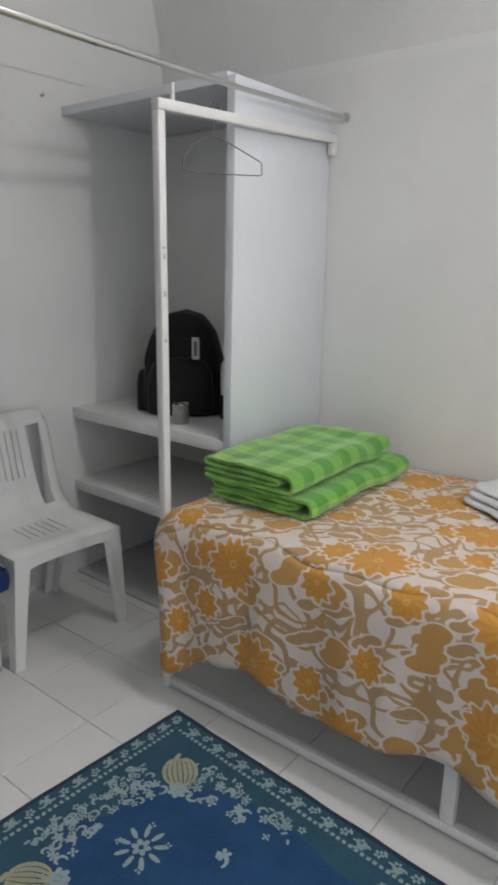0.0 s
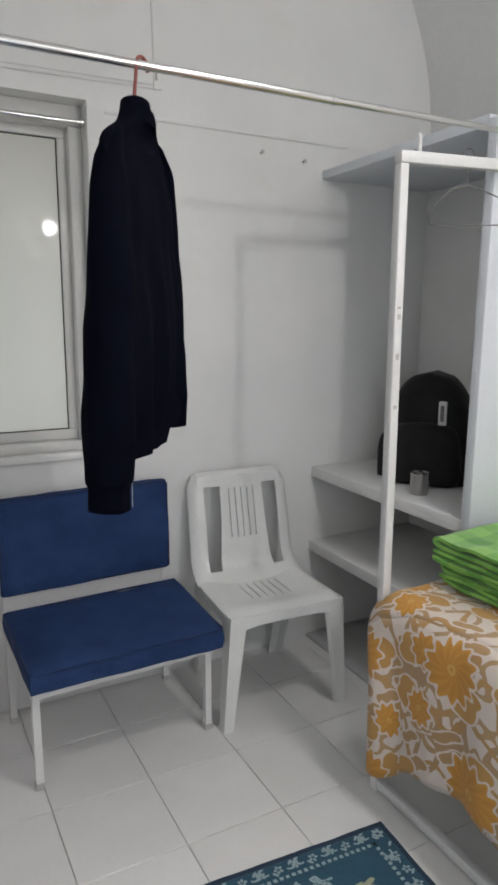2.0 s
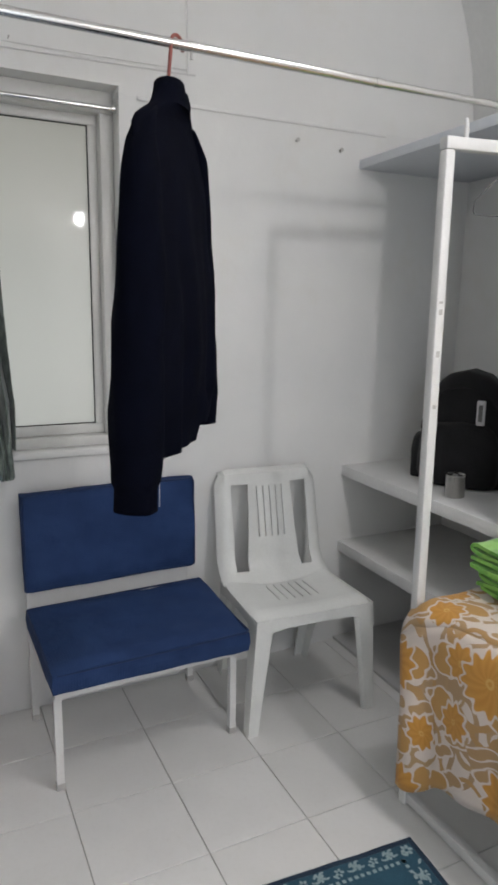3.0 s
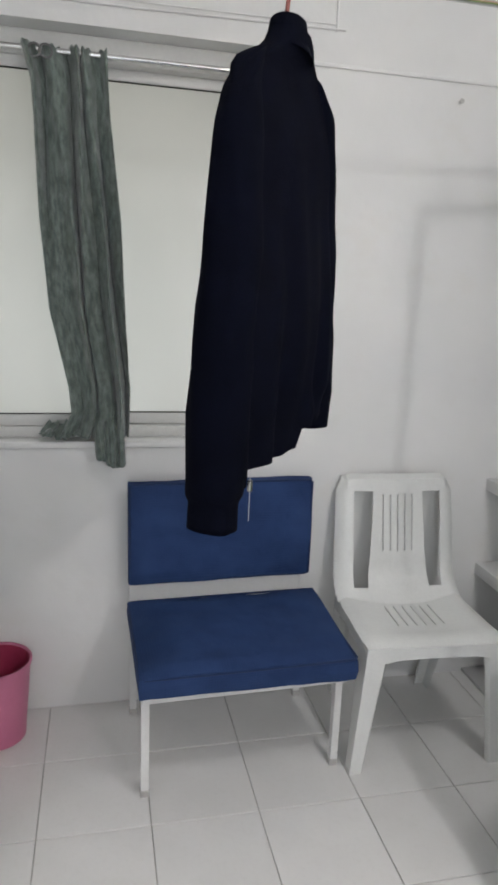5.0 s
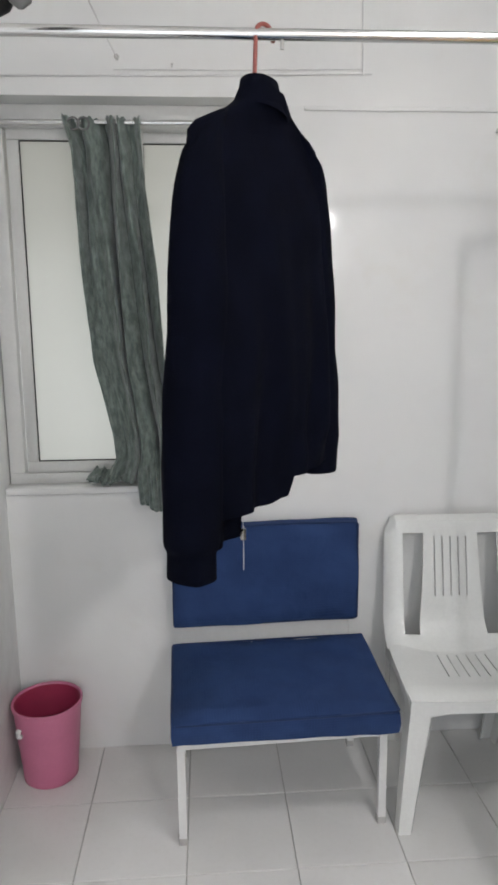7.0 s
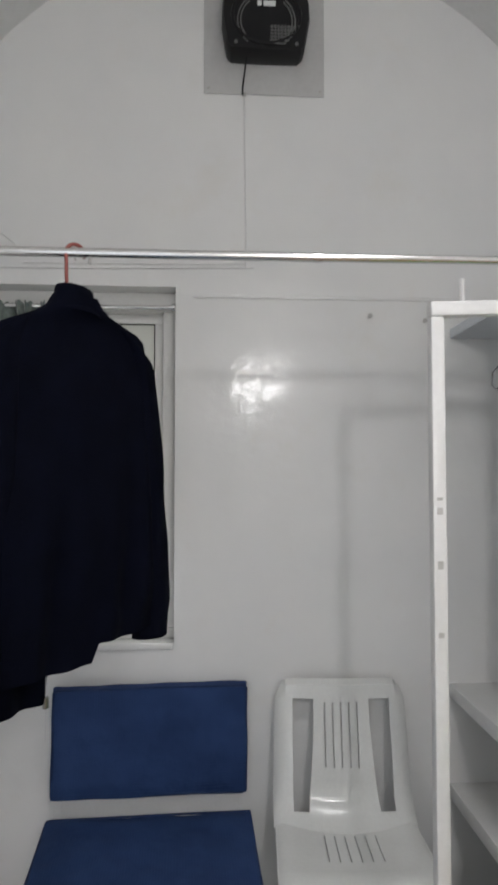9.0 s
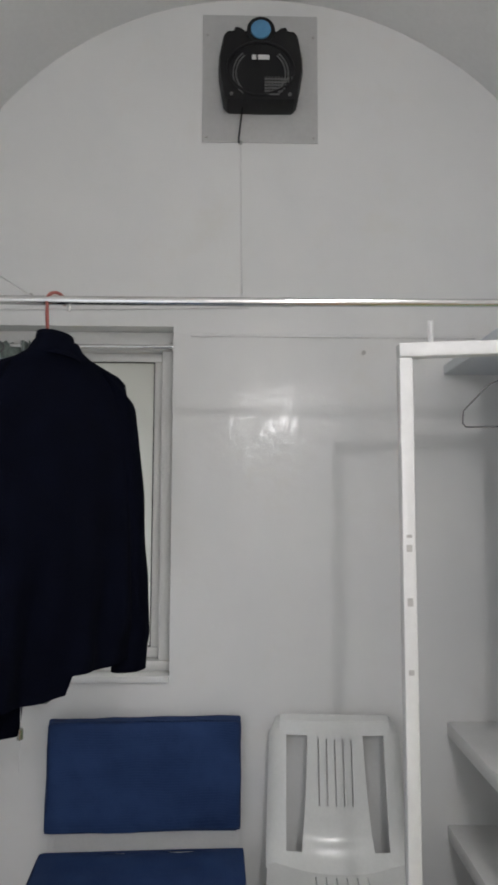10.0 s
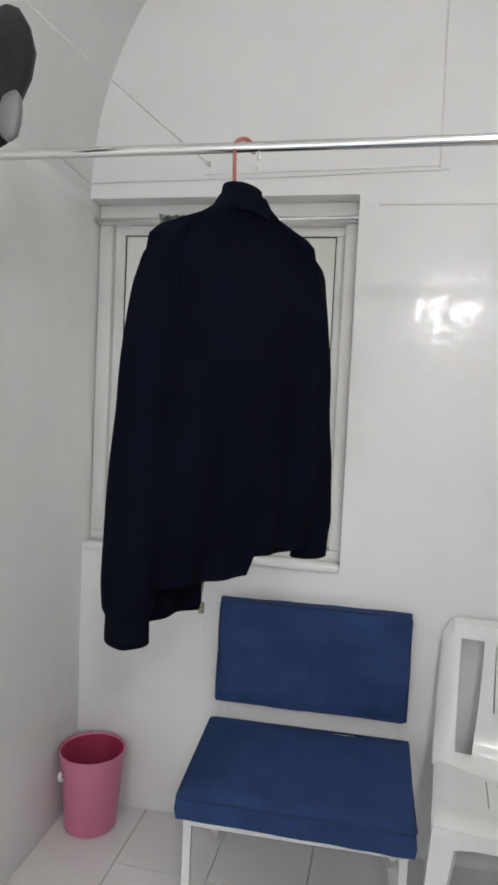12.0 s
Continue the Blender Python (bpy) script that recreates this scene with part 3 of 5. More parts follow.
def bed():
    b = thing("bed", (0, 0, 0), "white steel bed frame with tall corner post and top bar", "bed")
    s = 0.028
    part("corner_post", box((BX0, -0.930, 0), (BX0 + s, -0.902, 1.806), 0.004), M_STEEL, b, "chipped white square corner post", smooth="auto")
    part("top_bar", box((BX0 + 0.0, -0.931, 1.806), (XR - 0.004, -0.901, 1.836), 0.004, m=Matrix.Translation((BX0, 0, 1.82)) @ Matrix.Rotation(radians(-2.4), 4, "Y") @ Matrix.Translation((-BX0, 0, -1.82))), M_STEEL, b, "white square top bar", smooth="auto")
    part("bar_stub", box((XR - 0.034, -0.931, 1.800), (XR - 0.006, -0.903, 1.846), 0.004), M_STEEL, b, smooth="auto")
    part("rod_pin", tube([(BX0 + 0.07, -0.916, 1.836), (BX0 + 0.07, -0.916, 1.885)], 0.006, 8), M_STEEL, b)
    for z, h in ((1.418, 0.007), (1.442, 0.003), (1.312, 0.008), (1.176, 0.005)):
        part("paint_chip", box((BX0 + 0.008, -0.9308, z - h), (BX0 + 0.019, -0.9298, z + h)), M_NAIL, b, "grey chip in the white paint")
    part("floor_rail", box((BX0 + 0.004, BY1, 0.012), (BX0 + 0.032, -0.931, 0.042), 0.004), M_STEEL, b, "white floor rail", smooth="auto")
    part("side_rail", box((BX0 + 0.002, BY1, 0.36), (BX0 + 0.03, -0.931, 0.40), 0.004), M_STEEL, b, smooth="auto")
    part("side_rail", box((BX1 - 0.03, BY1, 0.36), (BX1, -0.931, 0.40), 0.004), M_STEEL, b, smooth="auto")
    part("floor_rail", box((BX1 - 0.03, BY1, 0.012), (BX1 - 0.002, -0.931, 0.042), 0.004), M_STEEL, b, smooth="auto")
    part("end_rail", box((BX0 + s, -0.929, 0.362), (BX1, -0.903, 0.398), 0.004), M_STEEL, b, smooth="auto")
    for x in (BX0 + 0.005, BX1 - 0.031):
        for y in (-1.925, BY1):
            part("leg", box((x, y, 0.043), (x + 0.028, y + 0.036, 0.36), 0.003), M_STEEL, b, smooth="auto")
    part("leg", box((BX1 - 0.03, -0.93, 0.0), (BX1, -0.902, 0.36), 0.003), M_STEEL, b, smooth="auto")
    bm = bmesh.new()
    for k in range(9):
        y = -1.02 - 0.215 * k
        box((BX0 + 0.03, y - 0.04, 0.375), (BX1 - 0.03, y + 0.04, 0.395), 0.003, bm)
    part("slat_base", bm, M_STEEL, b)
    return b


bed()
m = tagged(part("mattress", box((BX0 + 0.015, BY1 + 0.02, 0.402), (BX1 - 0.01, -0.94, BZ - 0.012), 0.03), M_TOWEL, smooth="auto"), "pale mattress under the printed cover on the bed", "mattress")


def bedcover():
    """Printed sheet: over the mattress, hanging down the open side with a wavy hem, and a little over the end."""
    nu, rows, arc = 110, [], []
    top_w = BX1 - (BX0 - 0.012)
    for i in range(nu + 1):
        y = -0.905 + (BY1 - 0.02 + 0.905) * i / nu
        drop = BZ - (0.215 + 0.02 * math.sin(y * 9) + 0.012 * math.sin(y * 23 + 1) - 0.075 * smooth_step(-1.22, -0.93, y) + 0.02 * smooth_step(-1.05, -0.92, y))
        row, ar = [], []
        end = smooth_step(-0.965, -0.905, y)
        for k in range(64):
            s = k / 63 * (top_w + drop)
            if s < top_w - 0.03:
                x, z = BX1 + 0.004 - s, BZ
                hang = 0
            elif s < top_w + 0.03:
                a = (s - (top_w - 0.03)) / 0.06 * math.pi / 2
                x, z = BX1 + 0.004 - (top_w - 0.03) - 0.036 * math.sin(a), BZ - 0.036 * (1 - math.cos(a))
                hang = 0.1 * (s - (top_w - 0.03)) / 0.06
            else:
                hang = min(1, (s - top_w) / 0.3)
                x, z = BX0 - 0.018, BZ - (s - top_w) - 0.004
            fold = math.sin(y * 21 + 1.5 * math.sin(y * 5)) * 0.010 + math.sin(y * 47 + 2) * 0.004
            x -= 0.014 * min(1, hang * 4) + (0.008 + fold) * hang + 0.022 * hang * smooth_step(-1.15, -0.92, y)
            z += (wob(x, y, 0, 5, 0.012) + wob(x, y, 3, 16, 0.005)) * smooth_step(top_w - 0.02, top_w - 0.22, s)
            z -= 0.045 * end * (1 - min(1, hang))
            inward = 0.065 * hang * smooth_step(-1.16, -0.905, y)
            row.append((x + wob(x, y, z, 11, 0.004), y + wob(y, z, x, 8, 0.004) - inward, z))
            ar.append((s, -y))
        rows.append(row)
        arc.append(ar)
    c = thing("bedcover", (0, 0, 0), "cream cotton bedcover printed with ochre flowers on the bed", "bedcover")
    cut = max(k for k in range(64) if k / 63 * top_w * 1.4 < top_w - 0.03)
    for name, k0, k1, lab in (("top", 0, cut, "flat top of the printed cover"), ("side_drop", cut, 63, "hanging side with a wavy hem")):
        ob = part(name, rings([row[k0:k1 + 1] for row in rows], False, False), M_COVER, c, lab, smooth=True)
        uvs = [uv for ar in arc for uv in ar[k0:k1 + 1]]
        with_uv(ob, lambda q: uvs[q])
        so = ob.modifiers.new("thickness", "SOLIDIFY")
        so.thickness, so.offset = 0.004, 0
    return c


bedcover()


def ribbon(name, line, thick, x0, x1, u0, label, category, skew=0.0, nx=40):
    """A folded sheet: a line of y, z points given thickness and drawn out along x."""
    pts = []
    for a, b in zip(line, line[1:]):
        k = max(1, round((Vector(b) - Vector(a)).length / 0.012))
        pts += [Vector(a).lerp(Vector(b), i / k) for i in range(k)]
    pts.append(Vector(line[-1]))
    for _ in range(3):
        pts = [pts[0]] + [(pts[i - 1] + pts[i] * 2 + pts[i + 1]) / 4 for i in range(1, len(pts) - 1)] + [pts[-1]]
    run = [0]
    for a, b in zip(pts, pts[1:]):
        run.append(run[-1] + (b - a).length)
    rows, uvs = [], []
    for i in range(nx + 1):
        f = i / nx
        x = x0 + (x1 - x0) * f
        left, right = [], []
        for k, p in enumerate(pts):
            d = (pts[min(k + 1, len(pts) - 1)] - pts[max(k - 1, 0)]).normalized()
            nrm = Vector((-d.y, d.x))
            edge = 1 - 0.35 * (smooth_step(0.06, 0.0, f) + smooth_step(0.94, 1.0, f))
            h = thick / 2 * edge
            dz = wob(x, p.x, run[k] * 0.4, 7, 0.012) + wob(x, p.x, 2, 20, 0.004)
            dx = wob(run[k], p.y, 5, 14, 0.014)
            left.append((x + dx, p.x + nrm.x * h + skew * (x - x0), p.y + nrm.y * h + dz))
            right.append((x + dx, p.x - nrm.x * h + skew * (x - x0), p.y - nrm.y * h + dz))
        rows.append(left + right[::-1])
        uvs += [(x, u0 + r) for r in run] + [(x, u0 + r) for r in run[::-1]]
    ob = part(name, rings(rows), M_CHECK, smooth="auto")
    with_uv(ob, lambda i: uvs[i])
    return tagged(ob, label, category, "folded blankets on the bed")


zb = BZ + 0.013


def folded(yb, yf, z0, h):
    """Outline of a blanket folded in four with the fold towards the foot of the bed."""
    arc = [(yf - h / 2 * math.sin(math.pi * i / 8), z0 + h / 2 - h / 2 * math.cos(math.pi * i / 8)) for i in range(1, 8)]
    back = [(yb + h * 0.17 * math.sin(math.pi * i / 5), z0 + h * 0.835 + h * 0.165 * math.cos(math.pi * i / 5)) for i in range(1, 5)]
    inner = [(yf + 0.04 - h * 0.17 * math.sin(math.pi * i / 5), z0 + h * 0.5 + h * 0.17 * math.cos(math.pi * i / 5)) for i in range(1, 5)]
    return [(yb, z0), (yf, z0)] + arc + [(yf, z0 + h), (yb, z0 + h)] + back + [(yb, z0 + h * 0.67), (yf + 0.04, z0 + h * 0.67)] + inner + [(yf + 0.04, z0 + h * 0.33), (yb + 0.01, z0 + h * 0.33)]


ribbon("blanket", folded(-0.985, -1.345, zb + 0.003, 0.048), 0.0155, 0.722, 1.372, 0.0, "green checked fleece blanket folded flat on the bedcover", "blanket")
ribbon("blanket", folded(-0.975, -1.290, zb + 0.074, 0.052), 0.0160, 0.695, 1.330, 0.4, "green checked fleece blanket folded on top of another", "blanket", skew=0.02)

# ---------------------------------------------------------------- wardrobe


def wardrobe():
    """Open boards between the side panel and the window wall; the front edges run slightly out of square."""
    w = thing("wardrobe", (0, 0, 0), "open white painted built-in wardrobe with shelves beside the bed", "wardrobe")
    y0, xr = -0.898, XR - 0.002

    def front(y, z):
        return 0.917 + 0.010 * z + 0.016 * y

    def board(name, z0, z1, ya, yb, material, label="", lip=0.0):
        bm = rings([[(front(ya, z) - lip, ya, z), (xr, ya, z), (xr, yb, z), (front(yb, z) - lip, yb, z)] for z in (z0, z1)])
        bmesh.ops.bevel(bm, geom=bm.edges[:], offset=0.003, segments=2, profile=0.5, affect="EDGES")
        return part(name, bm, material, w, label, smooth="auto")
    board("side_panel", 0.0, 1.974, y0, y0 + 0.036, M_BOARD, "pale blue-white side panel", 0.004)
    board("top_board", 1.955, 1.988, y0 + 0.037, 0.028, M_BOARD)
    board("shelf", 0.742, 0.787, y0 + 0.037, 0.028, M_STEEL, "thick white shelf")
    board("shelf", 0.410, 0.456, y0 + 0.037, 0.028, M_STEEL, "thick white shelf")
    # the slab's grey holds the shade lying on the wardrobe floor
    board("plinth", 0.0, 0.014, y0 + 0.037, 0.028, M_INNER_SHADE, "floor slab, greyed for the shade inside the wardrobe")
    return w


wardrobe()


def cloth_rod():
    """Two telescoping tubes; the thinner one climbs to the wall beside the wardrobe."""
    r = thing("hanging_rod", (0, -0.960, 1.909), "chromed steel hanging rod across the room", "rod")
    part("tube", tube([(XL + 0.004, 0, 0.0), (0.32, 0, 0.0)], 0.0090, 16), M_CHROME, r, smooth="auto")
    part("tube", tube([(0.30, 0, 0), (0.9, 0, 0.004), (XR - 0.004, 0, 0.022)], 0.0082, 16), M_CHROME, r, smooth="auto")
    part("collar", tube([(0.310, 0, 0), (0.325, 0, 0)], 0.0100, 16), M_CHROME, r, smooth="auto")
    for x, z in ((XL + 0.001, 0.0), (XR - 0.012, 0.022)):
        part("end_socket", tube([(x, 0, z), (x + 0.011, 0, z)], 0.018, 16), M_CHROME, r, smooth="auto")
    part("screw", tube([(-0.118, 0, -0.009), (-0.118, 0, -0.022)], 0.003, 8), M_NAIL, r)
    return r


cloth_rod()

# ---------------------------------------------------------------- jacket on its hanger
JM = Matrix.Translation((-0.146, -0.955, 0)) @ Matrix.Rotation(radians(52.6), 4, "Z")


def jacket():
    j = thing("jacket", JM, "dark navy zip jacket hanging unevenly from the rod", "jacket")

    def hem(x, y):
        """The zipped front panel hangs lower than the back."""
        back = 1.138 + 0.034 * smooth_step(0.017, 0.023, x)
        front = 1.066 + 0.090 * smooth_step(-0.031, -0.026, x)
        return back + (front - back) * smooth_step(-0.003, 0.003, y) + 0.003 * math.sin(x * 40)

    def section(z, hw, hd, k, skew=0.0):
        a = 2 * math.pi * k / 180
        c, s = math.cos(a), math.sin(a)
        ex = 0.75
        x = hw * math.copysign(abs(c) ** ex, c)
        y = hd * math.copysign(abs(s) ** ex, s)
        return x, y
    prof = [(1.830, 0.046, 0.036), (1.812, 0.058, 0.040), (1.798, 0.085, 0.032), (1.783, 0.130, 0.025), (1.768, 0.170, 0.022), (1.752, 0.190, 0.024), (1.72, 0.196, 0.029),
            (1.66, 0.198, 0.037), (1.55, 0.200, 0.045), (1.42, 0.203, 0.050), (1.30, 0.206, 0.050), (1.20, 0.208, 0.048), (1.12, 0.208, 0.046), (1.06, 0.206, 0.044)]
    rows = []
    steps = []
    for (z0, w0, d0), (z1, w1, d1) in zip(prof, prof[1:]):
        n = max(1, round((z0 - z1) / 0.025))
        steps += [(z0 + (z1 - z0) * i / n, w0 + (w1 - w0) * i / n, d0 + (d1 - d0) * i / n) for i in range(n)]
    steps.append(prof[-1])
    for z, hw, hd in steps:
        row = []
        f = smooth_step(1.74, 1.2, z)
        hd *= 0.80
        du, dn = 0.012 + 0.006 * smooth_step(1.6, 1.8, z), 0.006 + 0.016 * smooth_step(1.3, 1.75, z)
        for k in range(180):
            x, y = section(z, hw, hd, k)
            y += f * (0.008 * math.sin(x * 38 + z * 3) + 0.005 * math.sin(x * 71 - z * 5)) + wob(x, y, z, 8, 0.008)
            x += wob(y, z, x, 6, 0.006)
            tilt = 0.10 * x * smooth_step(1.35, 1.74, z) * smooth_step(1.84, 1.79, z)
            zz = max(z, hem(x, y)) if z < 1.25 else z
            if z < 1.25:
                zz = hem(x, y) + (z - 1.06) * (1.25 - hem(x, y)) / 0.19
            row.append((x + du, y + dn, zz + tilt))
        rows.append(row)
    part("body", rings(rows, False), M_JACKET, j, smooth=True)
    # collar, stand-up
    rows = []
    for z, hw, hd, back in ((1.800, 0.066, 0.046, 0), (1.815, 0.054, 0.041, 0), (1.832, 0.044, 0.037, 0), (1.850, 0.041, 0.034, 0), (1.848, 0.035, 0.029, 0), (1.82, 0.036, 0.030, 0)):
        rows.append([(hw * math.cos(2 * math.pi * k / 32) + 0.018, hd * 0.85 * math.sin(2 * math.pi * k / 32) + 0.022, z - 0.006 + 0.006 * math.cos(2 * math.pi * k / 32 + 2.5)) for k in range(32)])
    part("collar", rings(rows, False), M_JACKET, j, "stand-up collar", smooth=True)

    def sleeve(line, radii, name="sleeve"):
        rows = []
        for (x, y, z), (rx, ry) in zip(line, radii):
            rows.append([(x + rx * math.cos(2 * math.pi * k / 28) * (1 + wob(k * 0.3, z * 9, x, 1, 0.12)), y + ry * math.sin(2 * math.pi * k / 28) * (1 + wob(z * 9, k * 0.3, x, 1, 0.2)), z + 0.02 * math.cos(2 * math.pi * k / 28) * (1 if x < 0 else -1) * smooth_step(1.5, 1.75, z)) for k in range(28)])
        return part(name, rings(rows, True), M_JACKET, j, smooth=True)

    def line_of(pts, n=34):
        out = []
        for i in range(n + 1):
            f = i / n * (len(pts) - 1)
            k = min(int(f), len(pts) - 2)
            a, b = pts[k], pts[k + 1]
            out.append(tuple(p + (q - p) * (f - k) for p, q in zip(a, b)))
        return out
    left = line_of([(-0.118, 0.020, 1.762, 0.034, 0.018), (-0.148, 0.020, 1.716, 0.042, 0.025), (-0.160, 0.018, 1.66, 0.045, 0.032), (-0.172, 0.016, 1.50, 0.047, 0.043), (-0.184, 0.020, 1.30, 0.048, 0.050), (-0.190, 0.024, 1.15, 0.046, 0.050), (-0.190, 0.025, 1.10, 0.042, 0.047), (-0.190, 0.025, 1.086, 0.035, 0.041), (-0.190, 0.025, 1.042, 0.037, 0.043)])
    sleeve([p[:3] for p in left], [p[3:] for p in left])
    right = line_of([(0.150, 0.020, 1.776, 0.034, 0.020), (0.194, 0.020, 1.738, 0.044, 0.027), (0.216, 0.019, 1.55, 0.046, 0.033), (0.228, 0.017, 1.36, 0.049, 0.035), (0.234, 0.014, 1.22, 0.048, 0.035), (0.235, 0.014, 1.19, 0.042, 0.032), (0.232, 0.014, 1.145, 0.044, 0.032)])
    sleeve([p[:3] for p in right], [p[3:] for p in right])
    part("zip_end", box((-0.028, 0.034, 1.058), (-0.018, 0.042, 1.080), 0.002), M_CAN, j, "metal zip end")
    part("cord", tube([(-0.024, 0.038, 1.13), (-0.022, 0.038, 1.06), (-0.023, 0.038, 1.000)], 0.0006, 6), M_TOWEL, j, "thin pale drawcord")
    return j


jacket()


def red_hanger():
    h = thing("clothes_hanger", JM, "brown-red plastic hanger hook over the rod", "hanger")
    pts = [(-0.006, 0.022, 1.800), (-0.010, 0.015, 1.84), (-0.015, 0.006, 1.875), (-0.018, 0, 1.905)] + [(-0.018 * math.cos(a), 0.0, 1.908 + 0.018 * math.sin(a)) for a in [math.pi * i / 12 for i in range(13)]] + [(0.017, 0, 1.903)]
    rot = Matrix.Rotation(radians(-20), 4, "Z")
    part("hook", tube([rot @ Vector((x, y, z)) for x, y, z in pts], 0.0036, 10), M_RED, h, smooth="auto")
    part("shoulder_bar", tube([(-0.12, 0.02, 1.728), (-0.05, 0.02, 1.765), (-0.015, 0.004, 1.80), (0.05, 0.02, 1.770), (0.14, 0.02, 1.735)], 0.006, 8), M_RED, h, smooth="auto")
    return h


red_hanger()

# ---------------------------------------------------------------- window dressing


def along(f, marks):
    """Straight interpolation through marks of (position, value)."""
    for (a, p), (b, q) in zip(marks, marks[1:]):
        if f <= b:
            return p + (q - p) * (f - a) / (b - a)
    return marks[-1][1]


def curtain():
    c = thing("curtain", (0, 0, 0), "faded sage green velvet curtain bunched over the window sill", "curtain")
    rows, uvs = [], []
    nz, nu = 110, 200
    for i in range(nz + 1):
        f = i / nz
        z = 2.062 - f * (2.062 - 0.952)
        grip = smooth_step(0.72, 0.97, f)
        x0 = along(f, ((0, -0.664), (0.08, -0.640), (0.16, -0.634), (0.41, -0.626), (0.65, -0.604), (0.86, -0.552), (0.93, -0.545), (1, -0.58)))
        x1 = along(f, ((0, -0.431), (0.16, -0.425), (0.41, -0.395), (0.65, -0.382), (0.86, -0.367), (1, -0.372)))
        row = []
        for k in range(nu + 1):
            u = k / nu
            head = smooth_step(0.05, 0.0, f)
            drift = u + 0.05 * math.sin(9 * u + 2.2 * f) + 0.035 * math.sin(17 * u - 3.1 * f + 1.0) - 0.10 * f * u * (1 - u) * 4
            ph = 2 * math.pi * (4.4 * drift + 0.2 * math.sin(2.5 * f))
            broad = smooth_step(0.42 + 0.12 * f, 0.10, u) * smooth_step(0.2, 0.55, f)
            amp = (0.033 + 0.013 * math.sin(u * 13 + f * 4) + 0.006 * math.sin(u * 29 - f * 7)) * (1 - 0.2 * head) * (1 - 0.75 * broad) + 0.008 * grip
            x = x0 + (x1 - x0) * u + 0.006 * math.sin(ph * 0.5 + 1 + f * 4) * (1 - head) * (4 * u * (1 - u))
            crease = 1 - 2 * abs(math.sin(ph * 0.5 + 0.9 * f * math.sin(u * 5))) ** (0.45 + 0.35 * math.sin(u * 8 + 1) ** 2)
            y = 0.032 + amp * crease + wob(x, z, u, 14, 0.010) - 0.02 * grip
            zz = z + (0.003 * math.sin(u * 90) + 0.002 * math.sin(u * 57)) * head
            row.append((x, y, zz))
            uvs.append((u * 0.9, z))
        rows.append(row)
    drape = part("drape", rings(rows, False, False), M_CURTAIN, c, smooth=True)
    with_uv(drape, lambda i: uvs[i])
    so = drape.modifiers.new("thickness", "SOLIDIFY")
    so.thickness = 0.003
    # lower ends: one lying on the sill, one hanging over its edge
    for name, xs, line in (("hem_fold", (-0.620, -0.50), [(0.05, 0.985), (0.03, 0.965), (0.0, 0.955), (-0.012, 0.947), (0.01, 0.945), (0.05, 0.944)]),
                           ("hem_tail", (-0.482, -0.390), [(0.05, 1.06), (0.02, 1.02), (-0.01, 0.98), (-0.016, 0.93), (-0.014, 0.892), (-0.010, 0.878)])):
        rows, uvs2 = [], []
        pts = [Vector(p) for p in line]
        fine = []
        for a, b in zip(pts, pts[1:]):
            fine += [a.lerp(b, j / 6) for j in range(6)]
        fine.append(pts[-1])
        for n, p in enumerate(fine):
            row = []
            g = n / (len(fine) - 1)
            for k in range(41):
                u = k / 40
                w = 0.012 * math.sin(u * 17 + g * 3) + 0.006 * math.sin(u * 41)
                x = xs[0] + (xs[1] - xs[0]) * u + (0.012 * g if name == "hem_tail" else -0.02 * math.sin(g * 3))
                row.append((x, p.x + w * 0.8 - (0.012 if name == "hem_tail" else 0), p.y + (0.010 * math.sin(u * 6 + 1) + 0.015 * u * (-1 if name == "hem_tail" else 1)) * g + (abs(w) if name == "hem_fold" else 0)))
                uvs2.append((u * 0.3, g * 0.25))
            rows.append(row)
        ob = part(name, rings(rows, False, False), M_CURTAIN, c, smooth=True)
        with_uv(ob, lambda i: uvs2[i])
        so = ob.modifiers.new("thickness", "SOLIDIFY")
        so.thickness = 0.004
    for k, x in enumerate((-0.625, -0.595)):
        part("ring", tube([(x + 0.017 * math.cos(a), -0.002, 2.038 + 0.017 * math.sin(a)) for a in [2 * math.pi * i / 16 for i in range(17)]], 0.0035, 6), M_WIRE, c, "dark gathered eyelet")
    return c


curtain()
rod = thing("curtain_rod", (0, 0, 0), "thin steel curtain rod inside the window recess", "rod")
part("tube", tube([(XL + 0.003, 0.036, 2.052), (WX1 - 0.003, 0.036, 2.052)], 0.0075, 12), M_CHROME, rod, smooth="auto")
for x in (XL + 0.002, WX1 - 0.014):
    part("end_cup", tube([(x, 0.036, 2.052), (x + 0.012, 0.036, 2.052)], 0.014, 14), M_CHROME, rod, smooth="auto")

# ---------------------------------------------------------------- bucket


